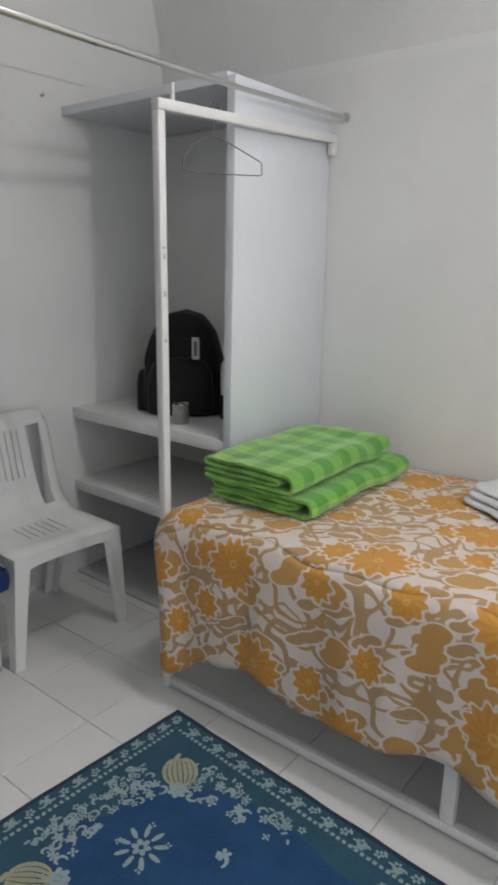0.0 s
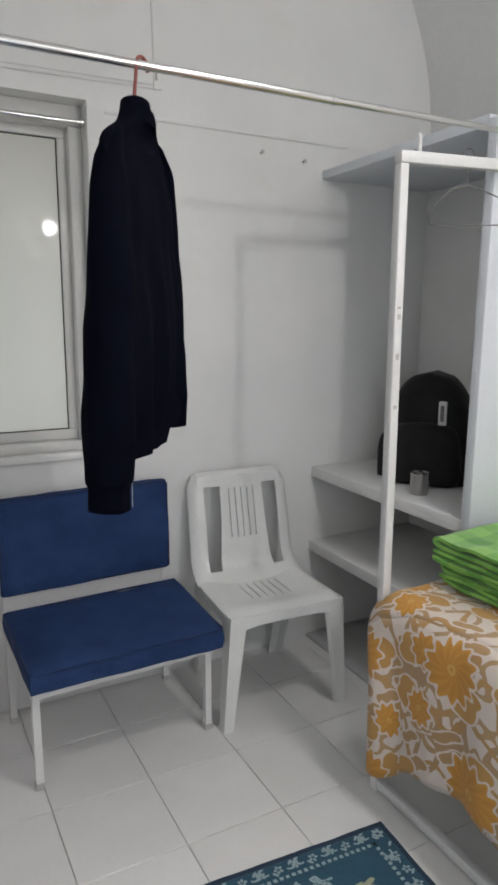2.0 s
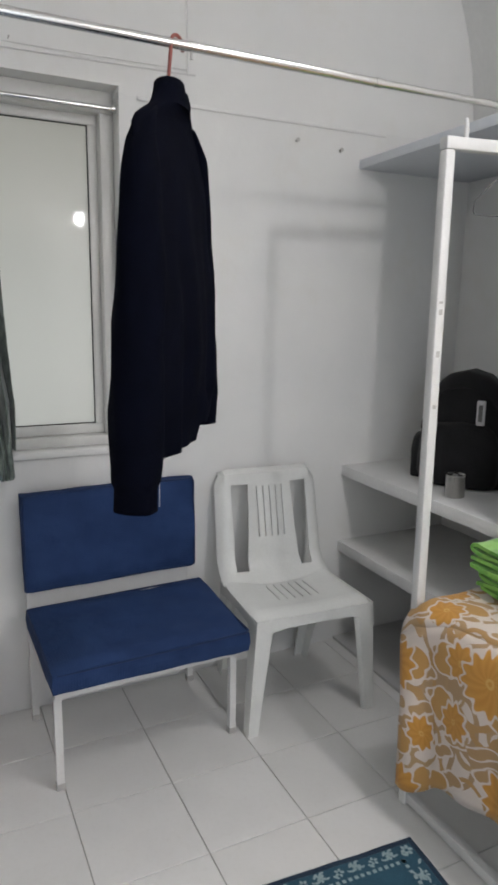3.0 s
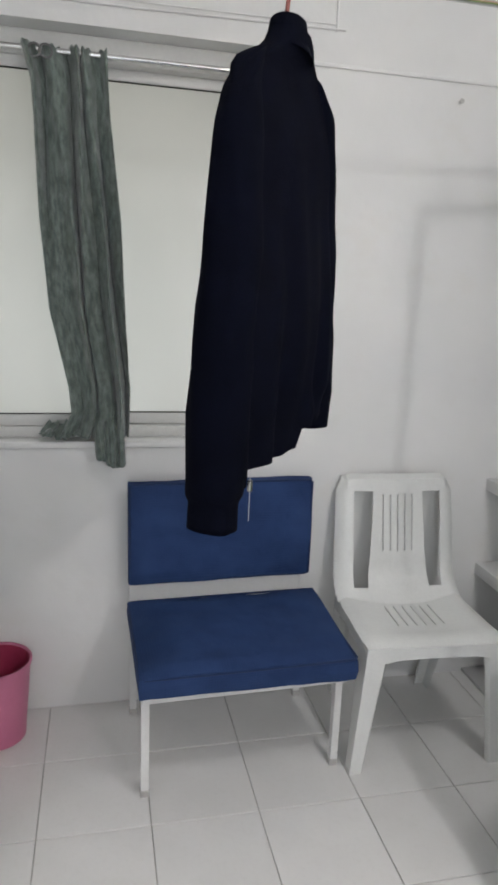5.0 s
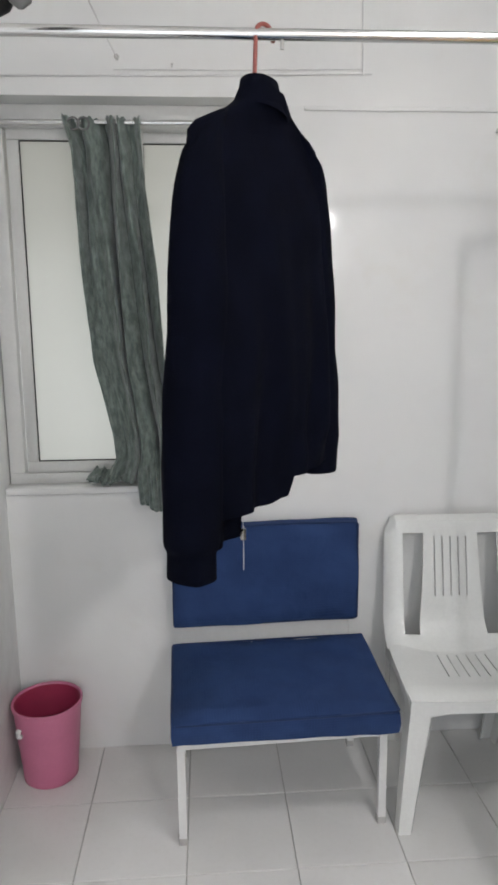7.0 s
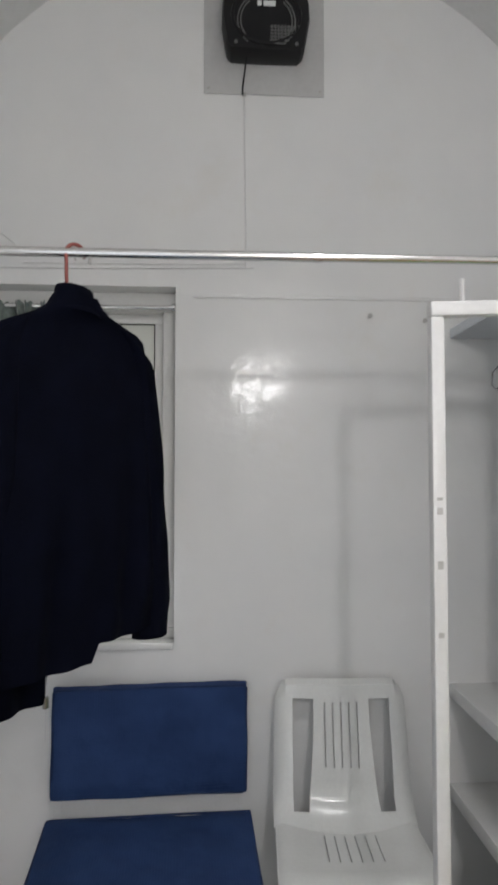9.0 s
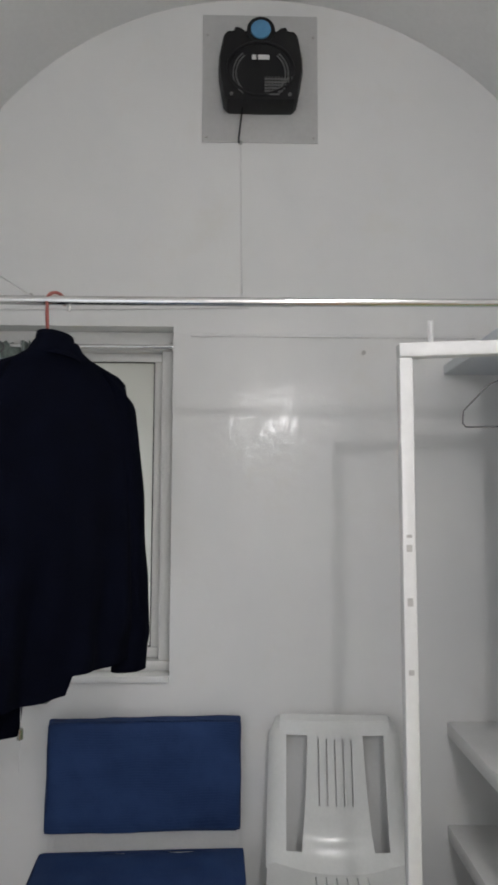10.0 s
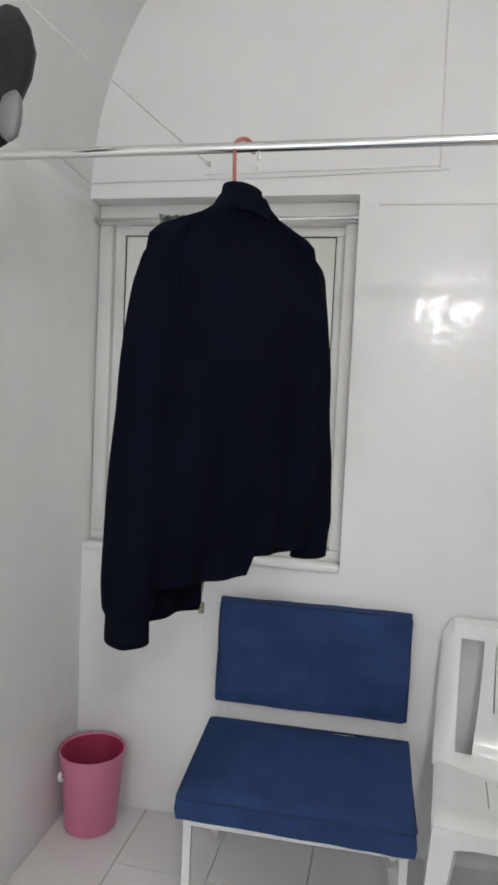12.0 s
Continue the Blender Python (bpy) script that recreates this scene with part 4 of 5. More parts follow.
def bucket():
    b = thing("bucket", (-0.785, -0.098, 0), "pink plastic waste bin standing in the corner", "bin")
    h, rt, rb = 0.266, 0.108, 0.086
    part("wall", spun([(0.0, 0.004), (rb - 0.004, 0.0), (rb, 0.004), (rb + 0.003, 0.05), (rb + (rt - rb) * 0.5, h * 0.5), (rt - 0.002, h - 0.02), (rt + 0.001, h - 0.018), (rt + 0.004, h - 0.004), (rt + 0.003, h), (rt - 0.002, h), (rt - 0.005, h - 0.006)], 48), M_PINK, b, smooth="auto")
    part("lining", spun([(rt - 0.0048, h - 0.006), (rt - 0.006, h - 0.03), (rb + (rt - rb) * 0.5 - 0.005, h * 0.5), (rb - 0.004, 0.01), (0.0, 0.009)], 48), M_PINK_IN, b, "dark pink inside", smooth="auto")
    lug = tube([(rt * 0.99, 0, h - 0.055), (rt * 1.05, 0, h - 0.06), (rt * 1.05, 0, h - 0.075), (rt * 0.97, 0, h - 0.08)], 0.008, 8)
    bmesh.ops.transform(lug, matrix=Matrix.Rotation(radians(-130), 4, "Z"), verts=lug.verts[:])
    part("handle_lug", lug, M_PLASTIC, b, "white handle lug", smooth="auto")
    return b


bucket()

# ---------------------------------------------------------------- rug


def rug():
    """Woven rug; local u runs away from the bed, v along it, both from the corner by the post."""
    W, L = 0.845, 1.42
    m = Matrix.Translation((0.487, -1.036, 0)) @ Matrix.Rotation(radians(176.2), 4, "Z")
    r = thing("rug", m, "blue woven rug with pale floral border on the tiles", "rug")

    def sheet(name, inset, z, mat, lab="", corner=0.0):
        us = [inset + (W - 2 * inset) * i / 30 for i in range(31)]
        vs = [inset + (L - 2 * inset) * i / 44 for i in range(45)]
        ring = [(us[0], v) for v in vs] + [(u, vs[-1]) for u in us[1:]] + [(us[-1], v) for v in vs[::-1][1:]] + [(u, vs[0]) for u in us[::-1][1:-1]]
        ring = [(u + wob(u, v, 0, 9, 0.003), v + wob(v, u, 0, 9, 0.003)) for u, v in ring]
        return part(name, rings([[(u, v, z - 0.0045) for u, v in ring], [(u, v, z - 0.001) for u, v in ring], [(u + (W / 2 - u) * 0.004, v + (L / 2 - v) * 0.003, z) for u, v in ring]]), mat, r, lab)
    sheet("edge", 0.0, 0.0050, M_RUG_EDGE, "dark selvedge")
    sheet("border", 0.016, 0.0062, M_RUG_TEAL, "teal border")

    z = 0.0082

    def blob(bm, u, v, ru, rv, turn=0.0, n=9, pet=0, zz=z):
        pts = []
        zz += random.uniform(0.0, 0.0009)
        for k in range(n):
            a = 2 * math.pi * k / n
            s = 1 + (0.25 * math.cos(pet * a) if pet else 0)
            x, y = ru * s * math.cos(a), rv * s * math.sin(a)
            pts.append(bm.verts.new((u + x * math.cos(turn) - y * math.sin(turn), v + x * math.sin(turn) + y * math.cos(turn), zz)))
        f = bm.faces.new(pts)
        return f

    def stroke(bm, pts, w):
        vs = []
        zz = z + random.uniform(0.0, 0.0009)
        for i, (u, v) in enumerate(pts):
            a, b = pts[max(0, i - 1)], pts[min(len(pts) - 1, i + 1)]
            d = Vector((b[0] - a[0], b[1] - a[1])).normalized()
            t = i / (len(pts) - 1)
            h = w * (0.35 + 0.65 * math.sin(math.pi * min(1, t * 0.9 + 0.08)))
            vs.append((bm.verts.new((u - d.y * h, v + d.x * h, zz)), bm.verts.new((u + d.y * h, v - d.x * h, zz))))
        for p, q in zip(vs, vs[1:]):
            bm.faces.new((p[0], p[1], q[1], q[0]))

    def curl(bm, u, v, size, turn, way=1):
        stroke(bm, [(u + size * (0.25 + 0.75 * (1 - t)) * math.cos(turn + way * 4.2 * t) - size * math.cos(turn), v + size * (0.25 + 0.75 * (1 - t)) * math.sin(turn + way * 4.2 * t) - size * math.sin(turn)) for t in [i / 10 for i in range(11)]], size * 0.24)

    def flower(bm, u, v, size, petals=5, turn=0.0):
        for k in range(petals):
            a = turn + 2 * math.pi * k / petals
            blob(bm, u + size * 0.62 * math.cos(a), v + size * 0.62 * math.sin(a), size * 0.40, size * 0.30, a, 8)

    # border line of small squares on all four sides
    sq = bmesh.new()
    d = 0.068

    def squares(a, b):
        n = round((Vector(b) - Vector(a)).length / 0.0178)
        for i in range(n + 1):
            u, v = a[0] + (b[0] - a[0]) * i / n, a[1] + (b[1] - a[1]) * i / n
            s = 0.0052
            vs = [sq.verts.new((u + x * s + random.uniform(-0.0008, 0.0008), v + y * s + random.uniform(-0.0008, 0.0008), z)) for x, y in ((-1, -1), (1, -1), (1, 1), (-1, 1))]
            sq.faces.new(vs)
    squares((d, d), (W - d, d))
    squares((d, d), (d, L - d))
    squares((W - d, d), (W - d, L - d))
    squares((d, L - d), (W - d, L - d))
    # running scroll between edge and squares
    bd = bmesh.new()

    def running(a, b, along):
        ln = (Vector(b) - Vector(a)).length
        n = round(ln / 0.050)
        for i in range(n):
            t = (i + 0.5) / n
            u, v = a[0] + (b[0] - a[0]) * t, a[1] + (b[1] - a[1]) * t
            way = 1 if i % 2 else -1
            curl(bd, u + 0.004, v + 0.004, 0.0175, along + (0.6 if way > 0 else 2.2), way)
            flower(bd, u + 0.026 * math.cos(along), v + 0.026 * math.sin(along), 0.0135, 5, i)
            blob(bd, u - 0.012 * math.cos(along) + 0.011 * math.sin(along) * way, v - 0.012 * math.sin(along) - 0.011 * math.cos(along) * way, 0.010, 0.0042, along + way * 0.8, 8)
    e = 0.040
    running((e, e), (W - e, e), 0)
    running((e, e + 0.03), (e, L - e), math.pi / 2)
    running((W - e, e + 0.03), (W - e, L - e), math.pi / 2)
    running((e, L - e), (W - e, L - e), 0)
    flower(bd, e, e, 0.018, 6)
    # inner blue field with waisted outline
    fld = bmesh.new()
    ring = []
    for k in range(96):
        a = 2 * math.pi * k / 96
        cu, cv = math.cos(a), math.sin(a)
        s = 1.0 - 0.10 * math.cos(4 * a) ** 2 + 0.02 * math.sin(12 * a)
        p = 3.2
        rad = (abs(cu) ** p + abs(cv) ** p) ** (-1 / p)
        ring.append(fld.verts.new((W / 2 + 0.305 * rad * cu * s, L / 2 + 0.575 * rad * cv * s, 0.0072)))
    fld.faces.new(ring)
    part("field", fld, M_RUG, r, "deep blue field")
    # corner shells, garlands, central sprays
    for su, sv in ((0, 0), (1, 0), (0, 1), (1, 1)):
        U = (lambda q: q) if su == 0 else (lambda q: W - q)
        V = (lambda q: q) if sv == 0 else (lambda q: L - q)
        sh, gl = bmesh.new(), bmesh.new()
        for k in range(7):
            t = (k - 3) / 3.0
            pts = []
            for i in range(9):
                q = i / 8 * 2 - 1
                wide = 0.045 * math.sqrt(max(0.0, 1 - 0.8 * q * q)) * t
                cu, cv = 0.185 + 0.052 * q * 0.62 + wide * 0.78, 0.215 + 0.052 * q * 0.78 - wide * 0.62
                pts.append((U(cu), V(cv)))
            stroke(sh, pts, 0.0062)
        blob(sh, U(0.150), V(0.166), 0.017, 0.008, 0.3)
        garland = [(0.235, 0.262, 0.030, 7), (0.262, 0.200, 0.015, 5), (0.195, 0.295, 0.016, 5), (0.300, 0.160, 0.016, 5), (0.325, 0.185, 0.014, 4), (0.150, 0.340, 0.017, 5), (0.205, 0.360, 0.015, 4),
                   (0.130, 0.420, 0.014, 4), (0.175, 0.430, 0.017, 5), (0.150, 0.500, 0.016, 5), (0.345, 0.145, 0.013, 4), (0.300, 0.225, 0.014, 4), (0.128, 0.560, 0.014, 5), (0.19, 0.54, 0.012, 4)]
        for u, v, s, p in garland:
            flower(gl, U(u), V(v), s, p, u * 40)
            blob(gl, U(u), V(v), s * 0.25, s * 0.25)
        for u, v, s, a, w in ((0.28, 0.235, 0.020, 0.5, 1), (0.215, 0.325, 0.022, 2.0, -1), (0.155, 0.385, 0.02, 1.0, 1), (0.32, 0.150, 0.02, 3.0, -1), (0.16, 0.465, 0.022, 2.6, 1), (0.145, 0.530, 0.02, 0.6, -1), (0.275, 0.165, 0.018, 4.0, 1), (0.225, 0.225, 0.014, 5, 1)):
            curl(gl, U(u), V(v), s, a if su == 0 else math.pi - a, w)
        for i in range(40):
            t = i / 39
            uu, vv = 0.105 + 0.14 * random.random(), 0.27 + 0.33 * random.random()
            if uu < 0.12 + 0.10 * (0.62 - vv) / 0.3 + 0.03:
                (flower(gl, U(uu), V(vv), 0.012, 5, i) if i % 3 else curl(gl, U(uu), V(vv), 0.017, i, 1 if i % 2 else -1))
            uu, vv = 0.26 + 0.15 * random.random(), 0.105 + 0.11 * random.random()
            (flower(gl, U(uu), V(vv), 0.011, 5, i) if i % 3 else curl(gl, U(uu), V(vv), 0.016, i, 1 if i % 2 else -1))
        for i in range(16):
            t = i / 15
            u, v = 0.115 + 0.03 * math.sin(t * 14), 0.23 + 0.36 * t
            blob(gl, U(u + 0.02), V(v), 0.010, 0.004, i * 1.3, 7)
            blob(gl, U(0.24 + 0.11 * t), V(0.118 + 0.02 * math.sin(t * 14)), 0.010, 0.004, i * 1.9, 7)
        part("shell_motif", sh, M_RUG_SHELL, r, "straw coloured shell motif")
        tagged(part("garland", gl, M_RUG_PALE, r, "pale blue flower garland"), kind="stuff")
    for v in (0.335, L - 0.335, L / 2):
        gl = bmesh.new()
        flower(gl, W / 2, v, 0.026, 6)
        for k in range(9):
            a = 2 * math.pi * k / 9 + 0.2
            blob(gl, W / 2 + 0.048 * math.cos(a), v + 0.048 * math.sin(a), 0.020, 0.007, a, 8)
            if k % 2:
                flower(gl, W / 2 + 0.072 * math.cos(a), v + 0.06 * math.sin(a), 0.011, 4, a)
        part("flower_spray", gl, M_RUG_PALE, r, "pale blue flower spray")
    for u, v in ((0.30, 0.50), (W - 0.30, 0.50)):
        gl = bmesh.new()
        flower(gl, u, v, 0.02, 5)
        curl(gl, u + 0.03, v + 0.02, 0.025, 1, 1)
        part("small_spray", gl, M_RUG_PALE, r)
    tagged(part("square_line", sq, M_RUG_PALE, r, "line of pale woven squares"), kind="stuff")
    tagged(part("scroll_border", bd, M_RUG_PALE, r, "pale scrolling border"), kind="stuff")
    return r


rug()

# ---------------------------------------------------------------- on the shelf


def superbox(w, d, h, n=40, rows=26, power=3.2, top_power=2.6):
    """A soft sack: rounded plan and rounded top, standing on z = 0."""
    out = []
    for i in range(rows + 1):
        t = i / rows
        f = (1 - t ** top_power) ** (1 / top_power) if t < 1 else 0.02
        f = max(f, 0.02) * (1 - 0.06 * (1 - smooth_step(0, 0.08, t)))
        ring = []
        for k in range(n):
            a = 2 * math.pi * k / n
            c, s = math.cos(a), math.sin(a)
            rad = (abs(c) ** power + abs(s) ** power) ** (-1 / power)
            ring.append((w / 2 * rad * c * f, d / 2 * rad * s * (0.55 + 0.45 * f), h * t))
        out.append(ring)
    return out


def ruffled(rows, amount=0.006, seed=0.0):
    return [[(x + wob(x, y, z + seed, 12, amount), y + wob(y, z, x + seed, 12, amount), z + (wob(z, x, y + seed, 12, amount) if z > 0.03 else 0)) for x, y, z in row] for row in rows]


def backpack():
    m = Matrix.Translation((1.215, -0.385, 0.787)) @ Matrix.Rotation(radians(-57), 4, "Z")
    b = thing("backpack", m, "bulging black nylon backpack standing on the shelf", "backpack")
    part("body", rings(ruffled(superbox(0.35, 0.22, 0.425))), M_BAG, b, smooth=True)
    fp = [[(x, y - 0.085, z + 0.006) for x, y, z in row] for row in ruffled(superbox(0.28, 0.13, 0.235, top_power=4), 0.006, 3)]
    part("front_pocket", rings(fp), M_BAG, b, "front pocket", smooth=True)
    for sx in (-1, 1):
        sp = [[(x + sx * 0.165, y + 0.01, z + 0.004) for x, y, z in row] for row in ruffled(superbox(0.08, 0.14, 0.17, top_power=4), 0.006, sx)]
        part("side_pocket", rings(sp), M_BAG, b, "side pocket", smooth=True)
    part("zip", tube([(0.15 * math.cos(a), -0.088 - 0.02 * math.sin(a), 0.20 + 0.17 * math.sin(a)) for a in [math.pi * i / 20 for i in range(21)]], 0.004, 6), M_BLACK, b, "black zip")
    tag = box((0.052, -0.121, 0.235), (0.082, -0.108, 0.325), 0.004)
    part("tag", tag, M_TOWEL, b, "small white luggage tag", smooth="auto")
    part("tag_print", box((0.060, -0.1225, 0.25), (0.074, -0.1205, 0.31)), M_GREY, b, "grey print on the tag")
    return b


backpack()
bt = thing("bottle", (1.215, -0.635, 0.787), "cloudy plastic bottle with dark base beside the backpack", "bottle")
part("body", spun([(0.0, 0.10), (0.036, 0.10), (0.037, 0.20), (0.034, 0.225), (0.018, 0.25), (0.015, 0.275), (0.0, 0.276)], 24), M_TOWEL, bt, smooth="auto")
part("base", spun([(0.0, 0.0), (0.036, 0.0), (0.038, 0.006), (0.038, 0.099), (0.0, 0.0995)], 24), M_BLACK, bt, "black base sleeve", smooth="auto")
can = thing("steel_cup", (1.018, -0.548, 0.787), "small brushed steel cup on the shelf edge", "cup")
part("wall", spun([(0.0, 0.002), (0.031, 0.0), (0.033, 0.003), (0.034, 0.075), (0.0355, 0.078), (0.034, 0.080), (0.0325, 0.077), (0.031, 0.006), (0.0, 0.005)], 36), M_CAN, can, smooth="auto")
part("lid_knob", spun([(0.0325, 0.072), (0.012, 0.079), (0.008, 0.083), (0.009, 0.09), (0.0, 0.091)], 24), M_CAN, can, smooth="auto")


def wire_hanger():
    h = thing("wire_hanger", Matrix.Translation((0.795, -0.916, 1.858)) @ Matrix.Rotation(radians(-20), 4, "Z"), "thin dark wire hanger on the bed's top bar", "hanger")
    hook = [(0.016 * math.cos(a), 0, 0.016 * math.sin(a) - 0.006) for a in [math.pi * (1.0 - i / 10) for i in range(-2, 11)]][::-1]
    part("hook", tube([(0.016, 0, -0.022)] + hook[1:] + [], 0.0018, 6), M_WIRE, h)
    part("neck", tube([(0.016, 0, -0.010), (0.014, 0, -0.035), (0.0, 0, -0.050), (0.0, 0, -0.085)], 0.0018, 6), M_WIRE, h)
    part("shoulder_wire", tube([(0, 0, -0.083), (0.05, 0, -0.098), (0.165, 0, -0.142), (0.174, 0, -0.149), (0.175, 0, -0.177), (0.168, 0, -0.184), (0, 0, -0.192), (-0.100, 0, -0.190), (-0.107, 0, -0.182), (-0.105, 0, -0.156), (-0.096, 0, -0.146), (-0.05, 0, -0.10), (0, 0, -0.083)], 0.0018, 6), M_WIRE, h)
    return h


wire_hanger()

# towels by the wall on the bed
for z, dx, s in ((BZ + 0.012, 0.0, 1.0), (BZ + 0.032, 0.012, 0.96), (BZ + 0.052, 0.030, 0.90)):
    rows = superbox(0.26 * s, 0.30 * s, 0.022, n=40, rows=8, power=6, top_power=3.5)
    turn = Matrix.Rotation(radians(-28), 4, "Z")
    rows = [[Vector((1.235 + dx, -1.815, z + q + wob(x, y, z, 14, 0.006))) + turn @ Vector((x, y, 0)) for x, y, q in row] for row in rows]
    tagged(part("towel", rings(rows), M_TOWEL, smooth="auto"), "pale grey towel folded flat on the bedcover", "towel", "folded towels on the bed")

# ---------------------------------------------------------------- high on the window wall
tagged(part("mounting_sheet", box((0.091, -0.006, 2.782), (0.503, -0.0005, 3.262), 0.001), M_SHEET), "grey sheet screwed to the wall behind the fan", "panel")


def wall_fan():
    f = thing("wall_fan", (0.296, -0.007, 3.008), "black plastic box fan with blue badge, mounted high on the wall", "fan")
    half = [(0.0, -0.128), (0.116, -0.126), (0.128, -0.115), (0.135, -0.08), (0.146, -0.015), (0.144, 0.04), (0.130, 0.115), (0.118, 0.128), (0.098, 0.130), (0.090, 0.145), (0.072, 0.142), (0.055, 0.128), (0.0, 0.135)]
    outline = half + [(-x, z) for x, z in half[-2:0:-1]]
    shell = bmesh.new()
    rings([[(x * s, y, z * s) for x, z in outline] for s, y in ((0.96, 0.0), (1.0, -0.02), (1.0, -0.075), (0.965, -0.092))], True, True, shell)
    part("housing", shell, M_BLACK, f, smooth="auto")
    ringpts = [(0.112 * math.cos(a), -0.094, -0.012 + 0.095 * math.sin(a)) for a in [2 * math.pi * i / 40 for i in range(41)]]
    part("grille_ring", tube(ringpts, 0.006, 8), M_BLACK, f, smooth="auto")
    for k in range(9):
        x = 0.018 + 0.011 * k
        z = 0.070 * math.sqrt(max(0, 1 - (x / 0.112) ** 2))
        part("grille_bar", box((x - 0.0015, -0.100, -0.03 - z), (x + 0.0015, -0.095, -0.045), 0.0), M_GREY, f)
    for k in range(6):
        z = -0.052 - 0.011 * k
        part("grille_bar", box((0.012, -0.0985, z - 0.0015), (0.10 * math.sqrt(max(0.05, 1 - ((z + 0.03) / 0.1) ** 2)), -0.094, z + 0.0015)), M_GREY, f)
    for sx in (-1, 1):
        for rr in (0.095, 0.085):
            part("grille_arc", tube([(sx * rr * math.cos(a), -0.094, -0.03 + rr * math.sin(a)) for a in [radians(-50 + 11 * i) for i in range(10)]], 0.0022, 6), M_GREY, f)
    part("badge_rim", tube([(0, -0.06, 0.125), (0, -0.098, 0.125)], 0.049, 32), M_BLACK, f, smooth="auto")
    part("badge", tube([(0, -0.097, 0.125), (0, -0.103, 0.125)], 0.034, 32), M_BLUE, f, "round blue badge", smooth="auto")
    for a, b in ((-0.030, -0.016), (-0.010, 0.030)):
        part("label_bar", box((a, -0.0955, 0.020), (b, -0.092, 0.037), 0.001), M_CABLE, f, "small pale label")
    for x, z in ((-0.1, -0.105), (0.1, -0.105)):
        part("screw", tube([(x, -0.09, z), (x, -0.096, z)], 0.006, 10), M_GREY, f)
    part("flex", tube([(-0.062, -0.05, -0.12), (-0.068, -0.03, -0.17), (-0.074, -0.012, -0.215), (-0.073, -0.010, -0.235)], 0.003, 8), M_BLACK, f, "short black flex")
    return f


wall_fan()
for x, z in ((0.108, 3.185), (0.488, 3.18), (0.108, 2.80), (0.488, 2.80)):
    tagged(part("screw", spun([(0.0, 0.004), (0.004, 0.003), (0.005, 0.0), (0.0, -0.001)], 12), M_NAIL), "dark screw in the grey mounting sheet", "screw", "sheet screws").matrix_basis = Matrix.Translation((x, -0.006, z)) @ Matrix.Rotation(radians(90), 4, "X")

cable = thing("wall_cable", (0, 0, 0), "painted-over cable run along the white wall", "cable")
part("drop", tube([(0.228, -0.003, 2.782), (0.231, -0.003, 2.5), (0.236, -0.003, 2.178)], 0.0028, 6), M_CABLE, cable)
part("run", tube([(0.262, -0.003, 2.184), (0.0, -0.004, 2.178), (-0.3, -0.003, 2.172), (XL + 0.002, -0.004, 2.166)], 0.003, 6), M_CABLE, cable)
part("run", tube([(0.236, -0.003, 2.196), (-0.1, -0.003, 2.190), (-0.5, -0.004, 2.186)], 0.0018, 6), M_CABLE, cable)
part("junction", tube([(0.228, -0.012, 2.786), (0.228, -0.001, 2.778)], 0.007, 8), M_NAIL, cable, "cable staple")
trunk = thing("wall_trunking", (0, 0, 0), "thin painted cable trunking on the white wall", "cable")
part("trunk", box((0.06, -0.006, 2.080), (1.05, -0.0005, 2.092), 0.002), M_WALL, trunk, smooth="auto")

for x, y, z in ((0.656, 0, 2.024), (0.845, 0, 2.010), (-0.489, 0, 2.215), (-0.33, 0, 2.197)):
    big = x > 0.5 or z > 2.21
    nail = tube([(0, 0, 0), (0, -0.012, 0.002), (0, -0.014, 0.002)], [0.004, 0.004, 0.008] if big else [0.002, 0.002, 0.0035], 10)
    tagged(part("nail", nail, M_NAIL, smooth="auto"), "old nail sticking out of the painted wall", "nail", "wall nails").location = (x, y, z)

line = [(-0.489, -0.012, 2.216)]
for i in range(1, 21):
    t = i / 20
    line.append((-0.489 - 0.05 * t, -0.012 - 3.13 * t, 2.216 - 0.03 * t - 0.10 * math.sin(math.pi * t) + 0.0))
tagged(part("clothes_line", tube(line, 0.0016, 6), M_CABLE), "thin slack string stretched below the vault", "string")
low = [(XL + 0.004, -0.02 - 1.3 * t, 2.16 + 0.10 * t) for t in [i / 8 for i in range(9)]]
tagged(part("side_cable", tube(low, 0.0022, 6), M_CABLE), "thin painted cable rising along the side wall", "cable")


def socks():
    s = thing("socks", (-0.492, -1.134, 2.050), "black and grey socks hung over the string", "socks")

    def lobe(name, pts, radii, mat, lab):
        rows = []
        for (x, y, z), r in zip(pts, radii):
            rows.append([(x + r * math.cos(2 * math.pi * k / 20) + wob(x, z, k * 0.5, 3, 0.004), y + r * 0.62 * math.sin(2 * math.pi * k / 20), z) for k in range(20)])
        return part(name, rings(rows), mat, s, lab, smooth=True)
    lobe("black_sock", [(-0.016, 0, 0.030), (-0.014, 0, 0.022), (-0.010, 0, -0.004), (-0.004, 0, -0.045), (-0.008, 0, -0.085), (-0.022, 0.004, -0.12), (-0.028, 0.004, -0.165), (-0.03, 0.004, -0.185), (-0.03, 0.004, -0.192)],
         [0.008, 0.022, 0.035, 0.040, 0.037, 0.031, 0.025, 0.016, 0.004], M_BAG, "black sock")
    lobe("grey_sock", [(0.002, -0.006, -0.105), (0.003, -0.010, -0.120), (0.004, -0.016, -0.140), (0.006, -0.022, -0.165), (0.008, -0.022, -0.185), (0.008, -0.022, -0.193)],
         [0.006, 0.016, 0.020, 0.020, 0.013, 0.003], M_GREY, "grey sock")
    return s


socks()

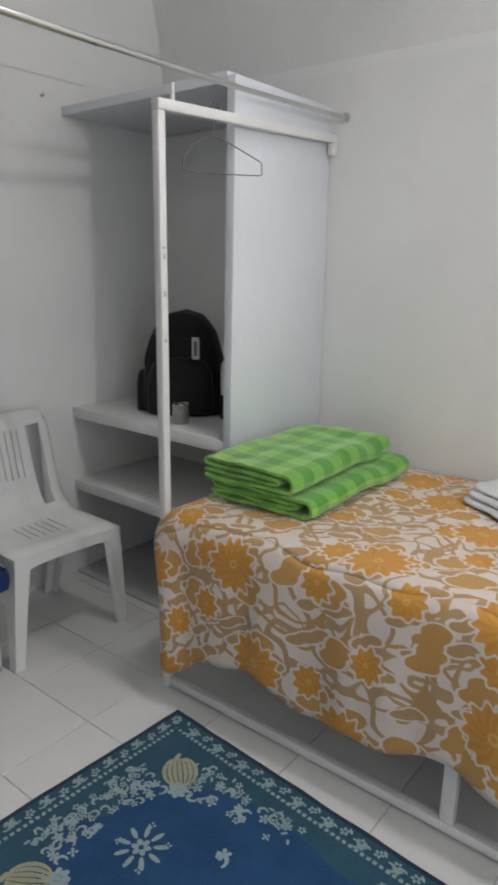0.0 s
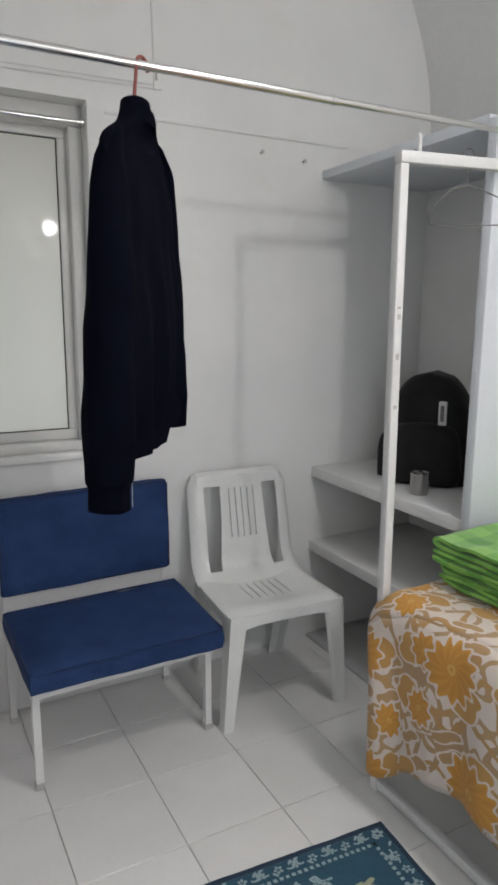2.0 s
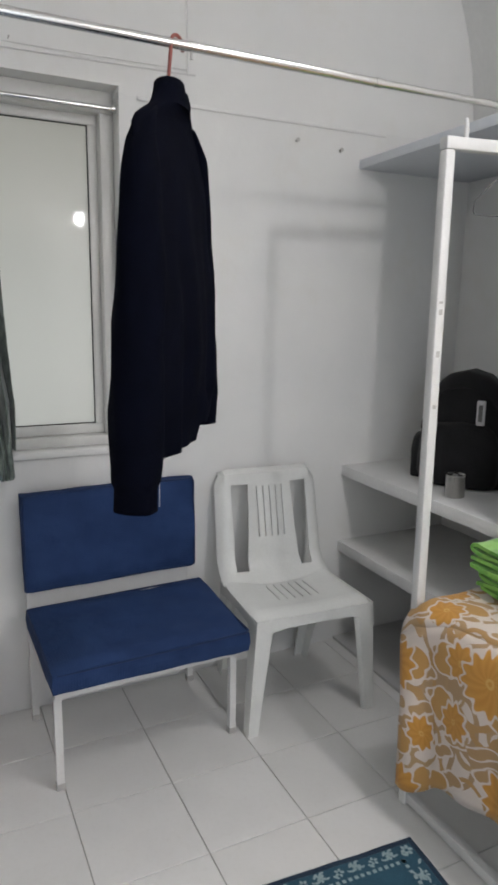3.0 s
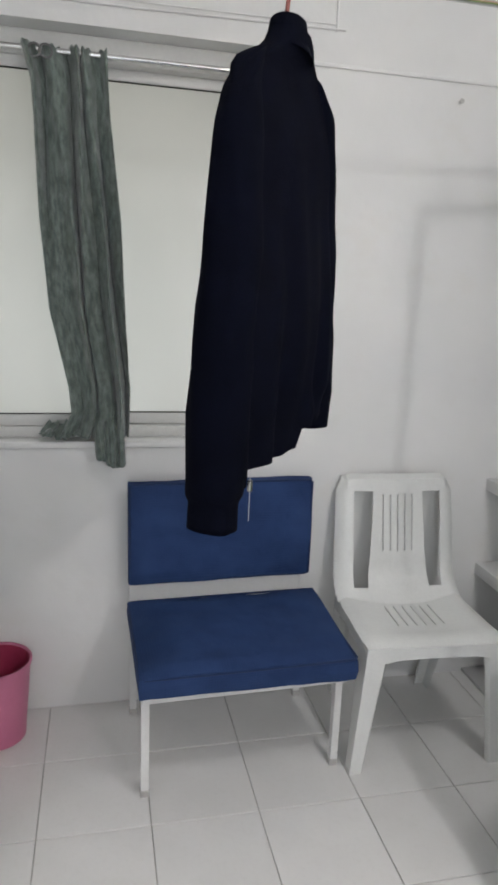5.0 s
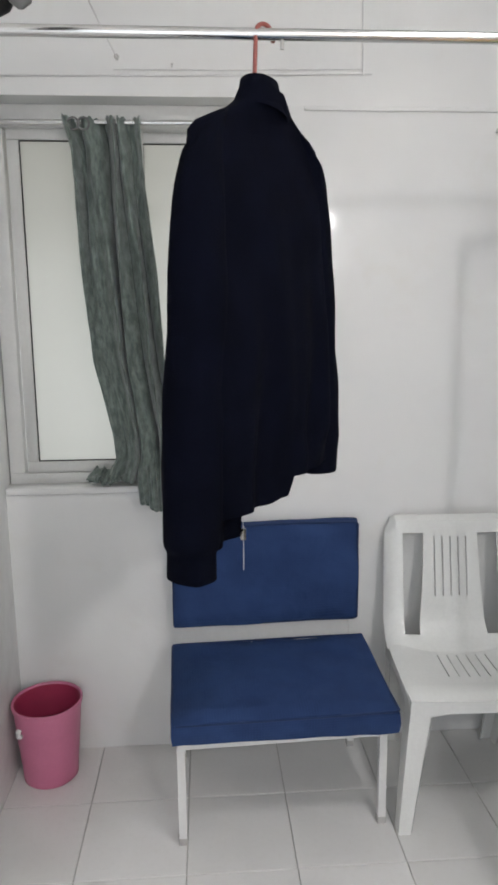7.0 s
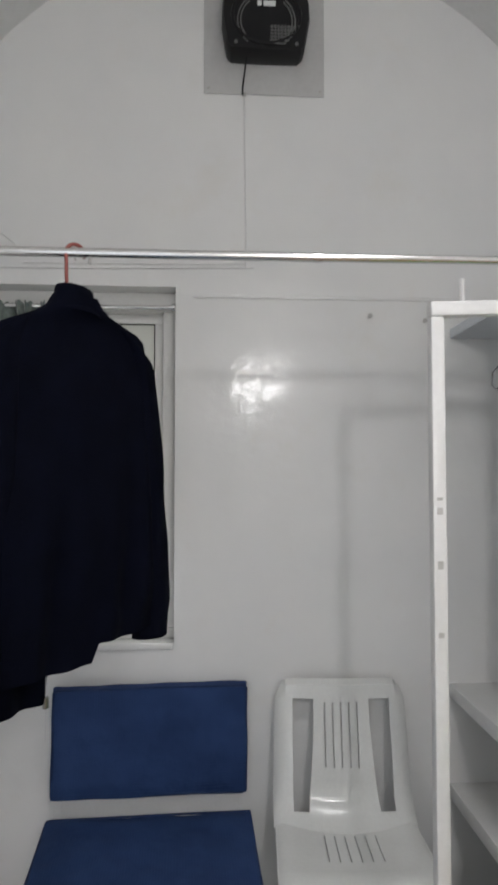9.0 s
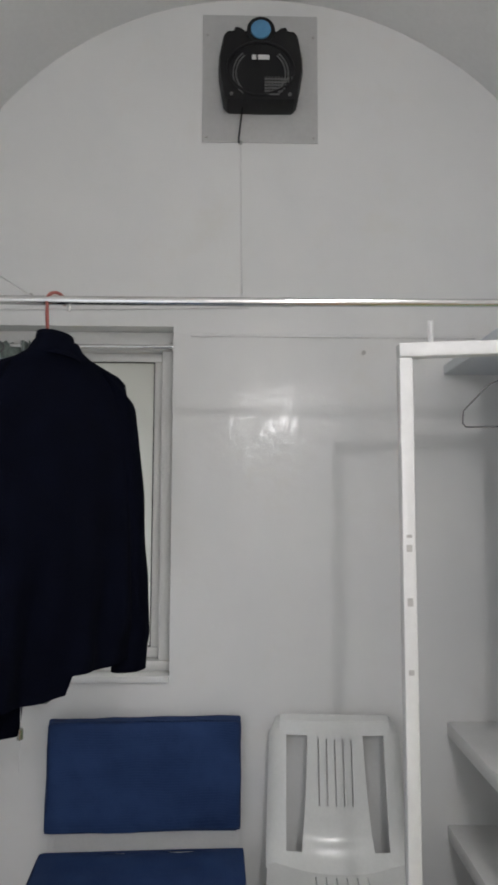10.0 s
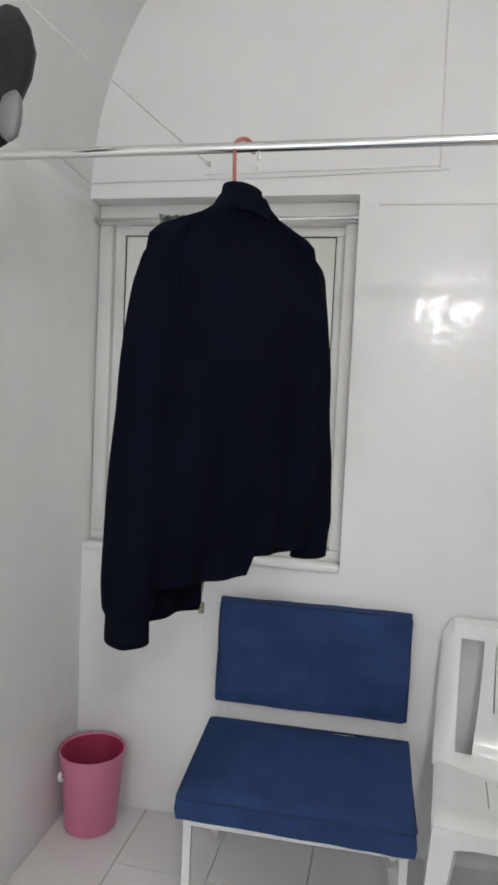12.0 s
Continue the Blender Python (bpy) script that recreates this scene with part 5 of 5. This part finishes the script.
# ---------------------------------------------------------------- added doorway, bulb and added ceiling lamp, all out of view
door = thing("added_door_1", (0, 0, 0), "white painted frame of an added, unseen doorway around the fill light", "door frame", kind="structure")
for lo, hi in (((DX0, YB - 0.1, 0), (DX0 + 0.03, YB + 0.012, DZ)), ((DX1 - 0.03, YB - 0.1, 0), (DX1, YB + 0.012, DZ)), ((DX0 + 0.03, YB - 0.1, DZ - 0.03), (DX1 - 0.03, YB + 0.012, DZ))):
    part("added_door_frame", box(lo, hi, 0.003), M_STEEL, door, smooth="auto")
bl = thing("wall_bulb", (BULB[0], YB, BULB[2]), "round white bulb in a holder on the end wall", "lamp")
part("holder", tube([(0, 0.0, 0), (0, 0.02, 0), (0, 0.055, 0)], [0.045, 0.042, 0.022], 24), M_PLASTIC, bl, smooth="auto")
bulb_rows = [[(0.042 * math.sin(a) * math.cos(2 * math.pi * k / 24), 0.097 - 0.042 * math.cos(a), 0.042 * math.sin(a) * math.sin(2 * math.pi * k / 24)) for k in range(24)] for a in [0.35 + (math.pi - 0.37) * i / 12 for i in range(13)]]
part("globe", rings(bulb_rows), M_BULB, bl, "lit frosted globe", smooth=True)
# body for the added ceiling fill, unseen above the view
cl = thing("ceiling_fill_lamp", (CEIL[0], CEIL[1], CEIL[2]), "added round white fill lamp under the vault, out of view", "lamp")
part("stem", tube([(0, 0, 0.012), (0, 0, 0.20)], 0.008, 10), M_STEEL, cl, smooth="auto")
part("plate", tube([(0, 0, 0.0), (0, 0, 0.012), (0, 0, 0.03)], [0.10, 0.095, 0.03], 28), M_PLASTIC, cl, smooth="auto")
part("diffuser", tube([(0, 0, -0.010), (0, 0, -0.001)], 0.08, 28), M_FILL_GLOW, cl, "lit diffuser", smooth="auto")

# ---------------------------------------------------------------- floor tiles
T, G = 0.300, 0.0028
TX, TY = 0.269, -0.554


def tiles():
    shared = {}
    for i in range(-5, 5):
        for k in range(-9, 3):
            x0, x1 = max(XL, TX + i * T), min(XR, TX + (i + 1) * T)
            y0, y1 = max(YB, TY + k * T), min(YN, TY + (k + 1) * T)
            if x1 - x0 < 0.02 or y1 - y0 < 0.02:
                continue
            w, d = round(x1 - x0 - G, 4), round(y1 - y0 - G, 4)
            if (w, d) not in shared:
                bm = rings([[(sx * (w / 2 - e), sy * (d / 2 - e), z) for sx, sy in ((-1, -1), (1, -1), (1, 1), (-1, 1))] for e, z in ((0, -0.008), (0, -0.0012), (0.0012, 0.0))])
                ob = part("tile", bm, M_TILE, floor)
                shared[w, d] = ob.data
            else:
                ob = new("tile", shared[w, d])
                ob.parent = floor
            ob.location = ((x0 + x1) / 2, (y0 + y1) / 2, random.uniform(-0.0006, 0.0))


tiles()
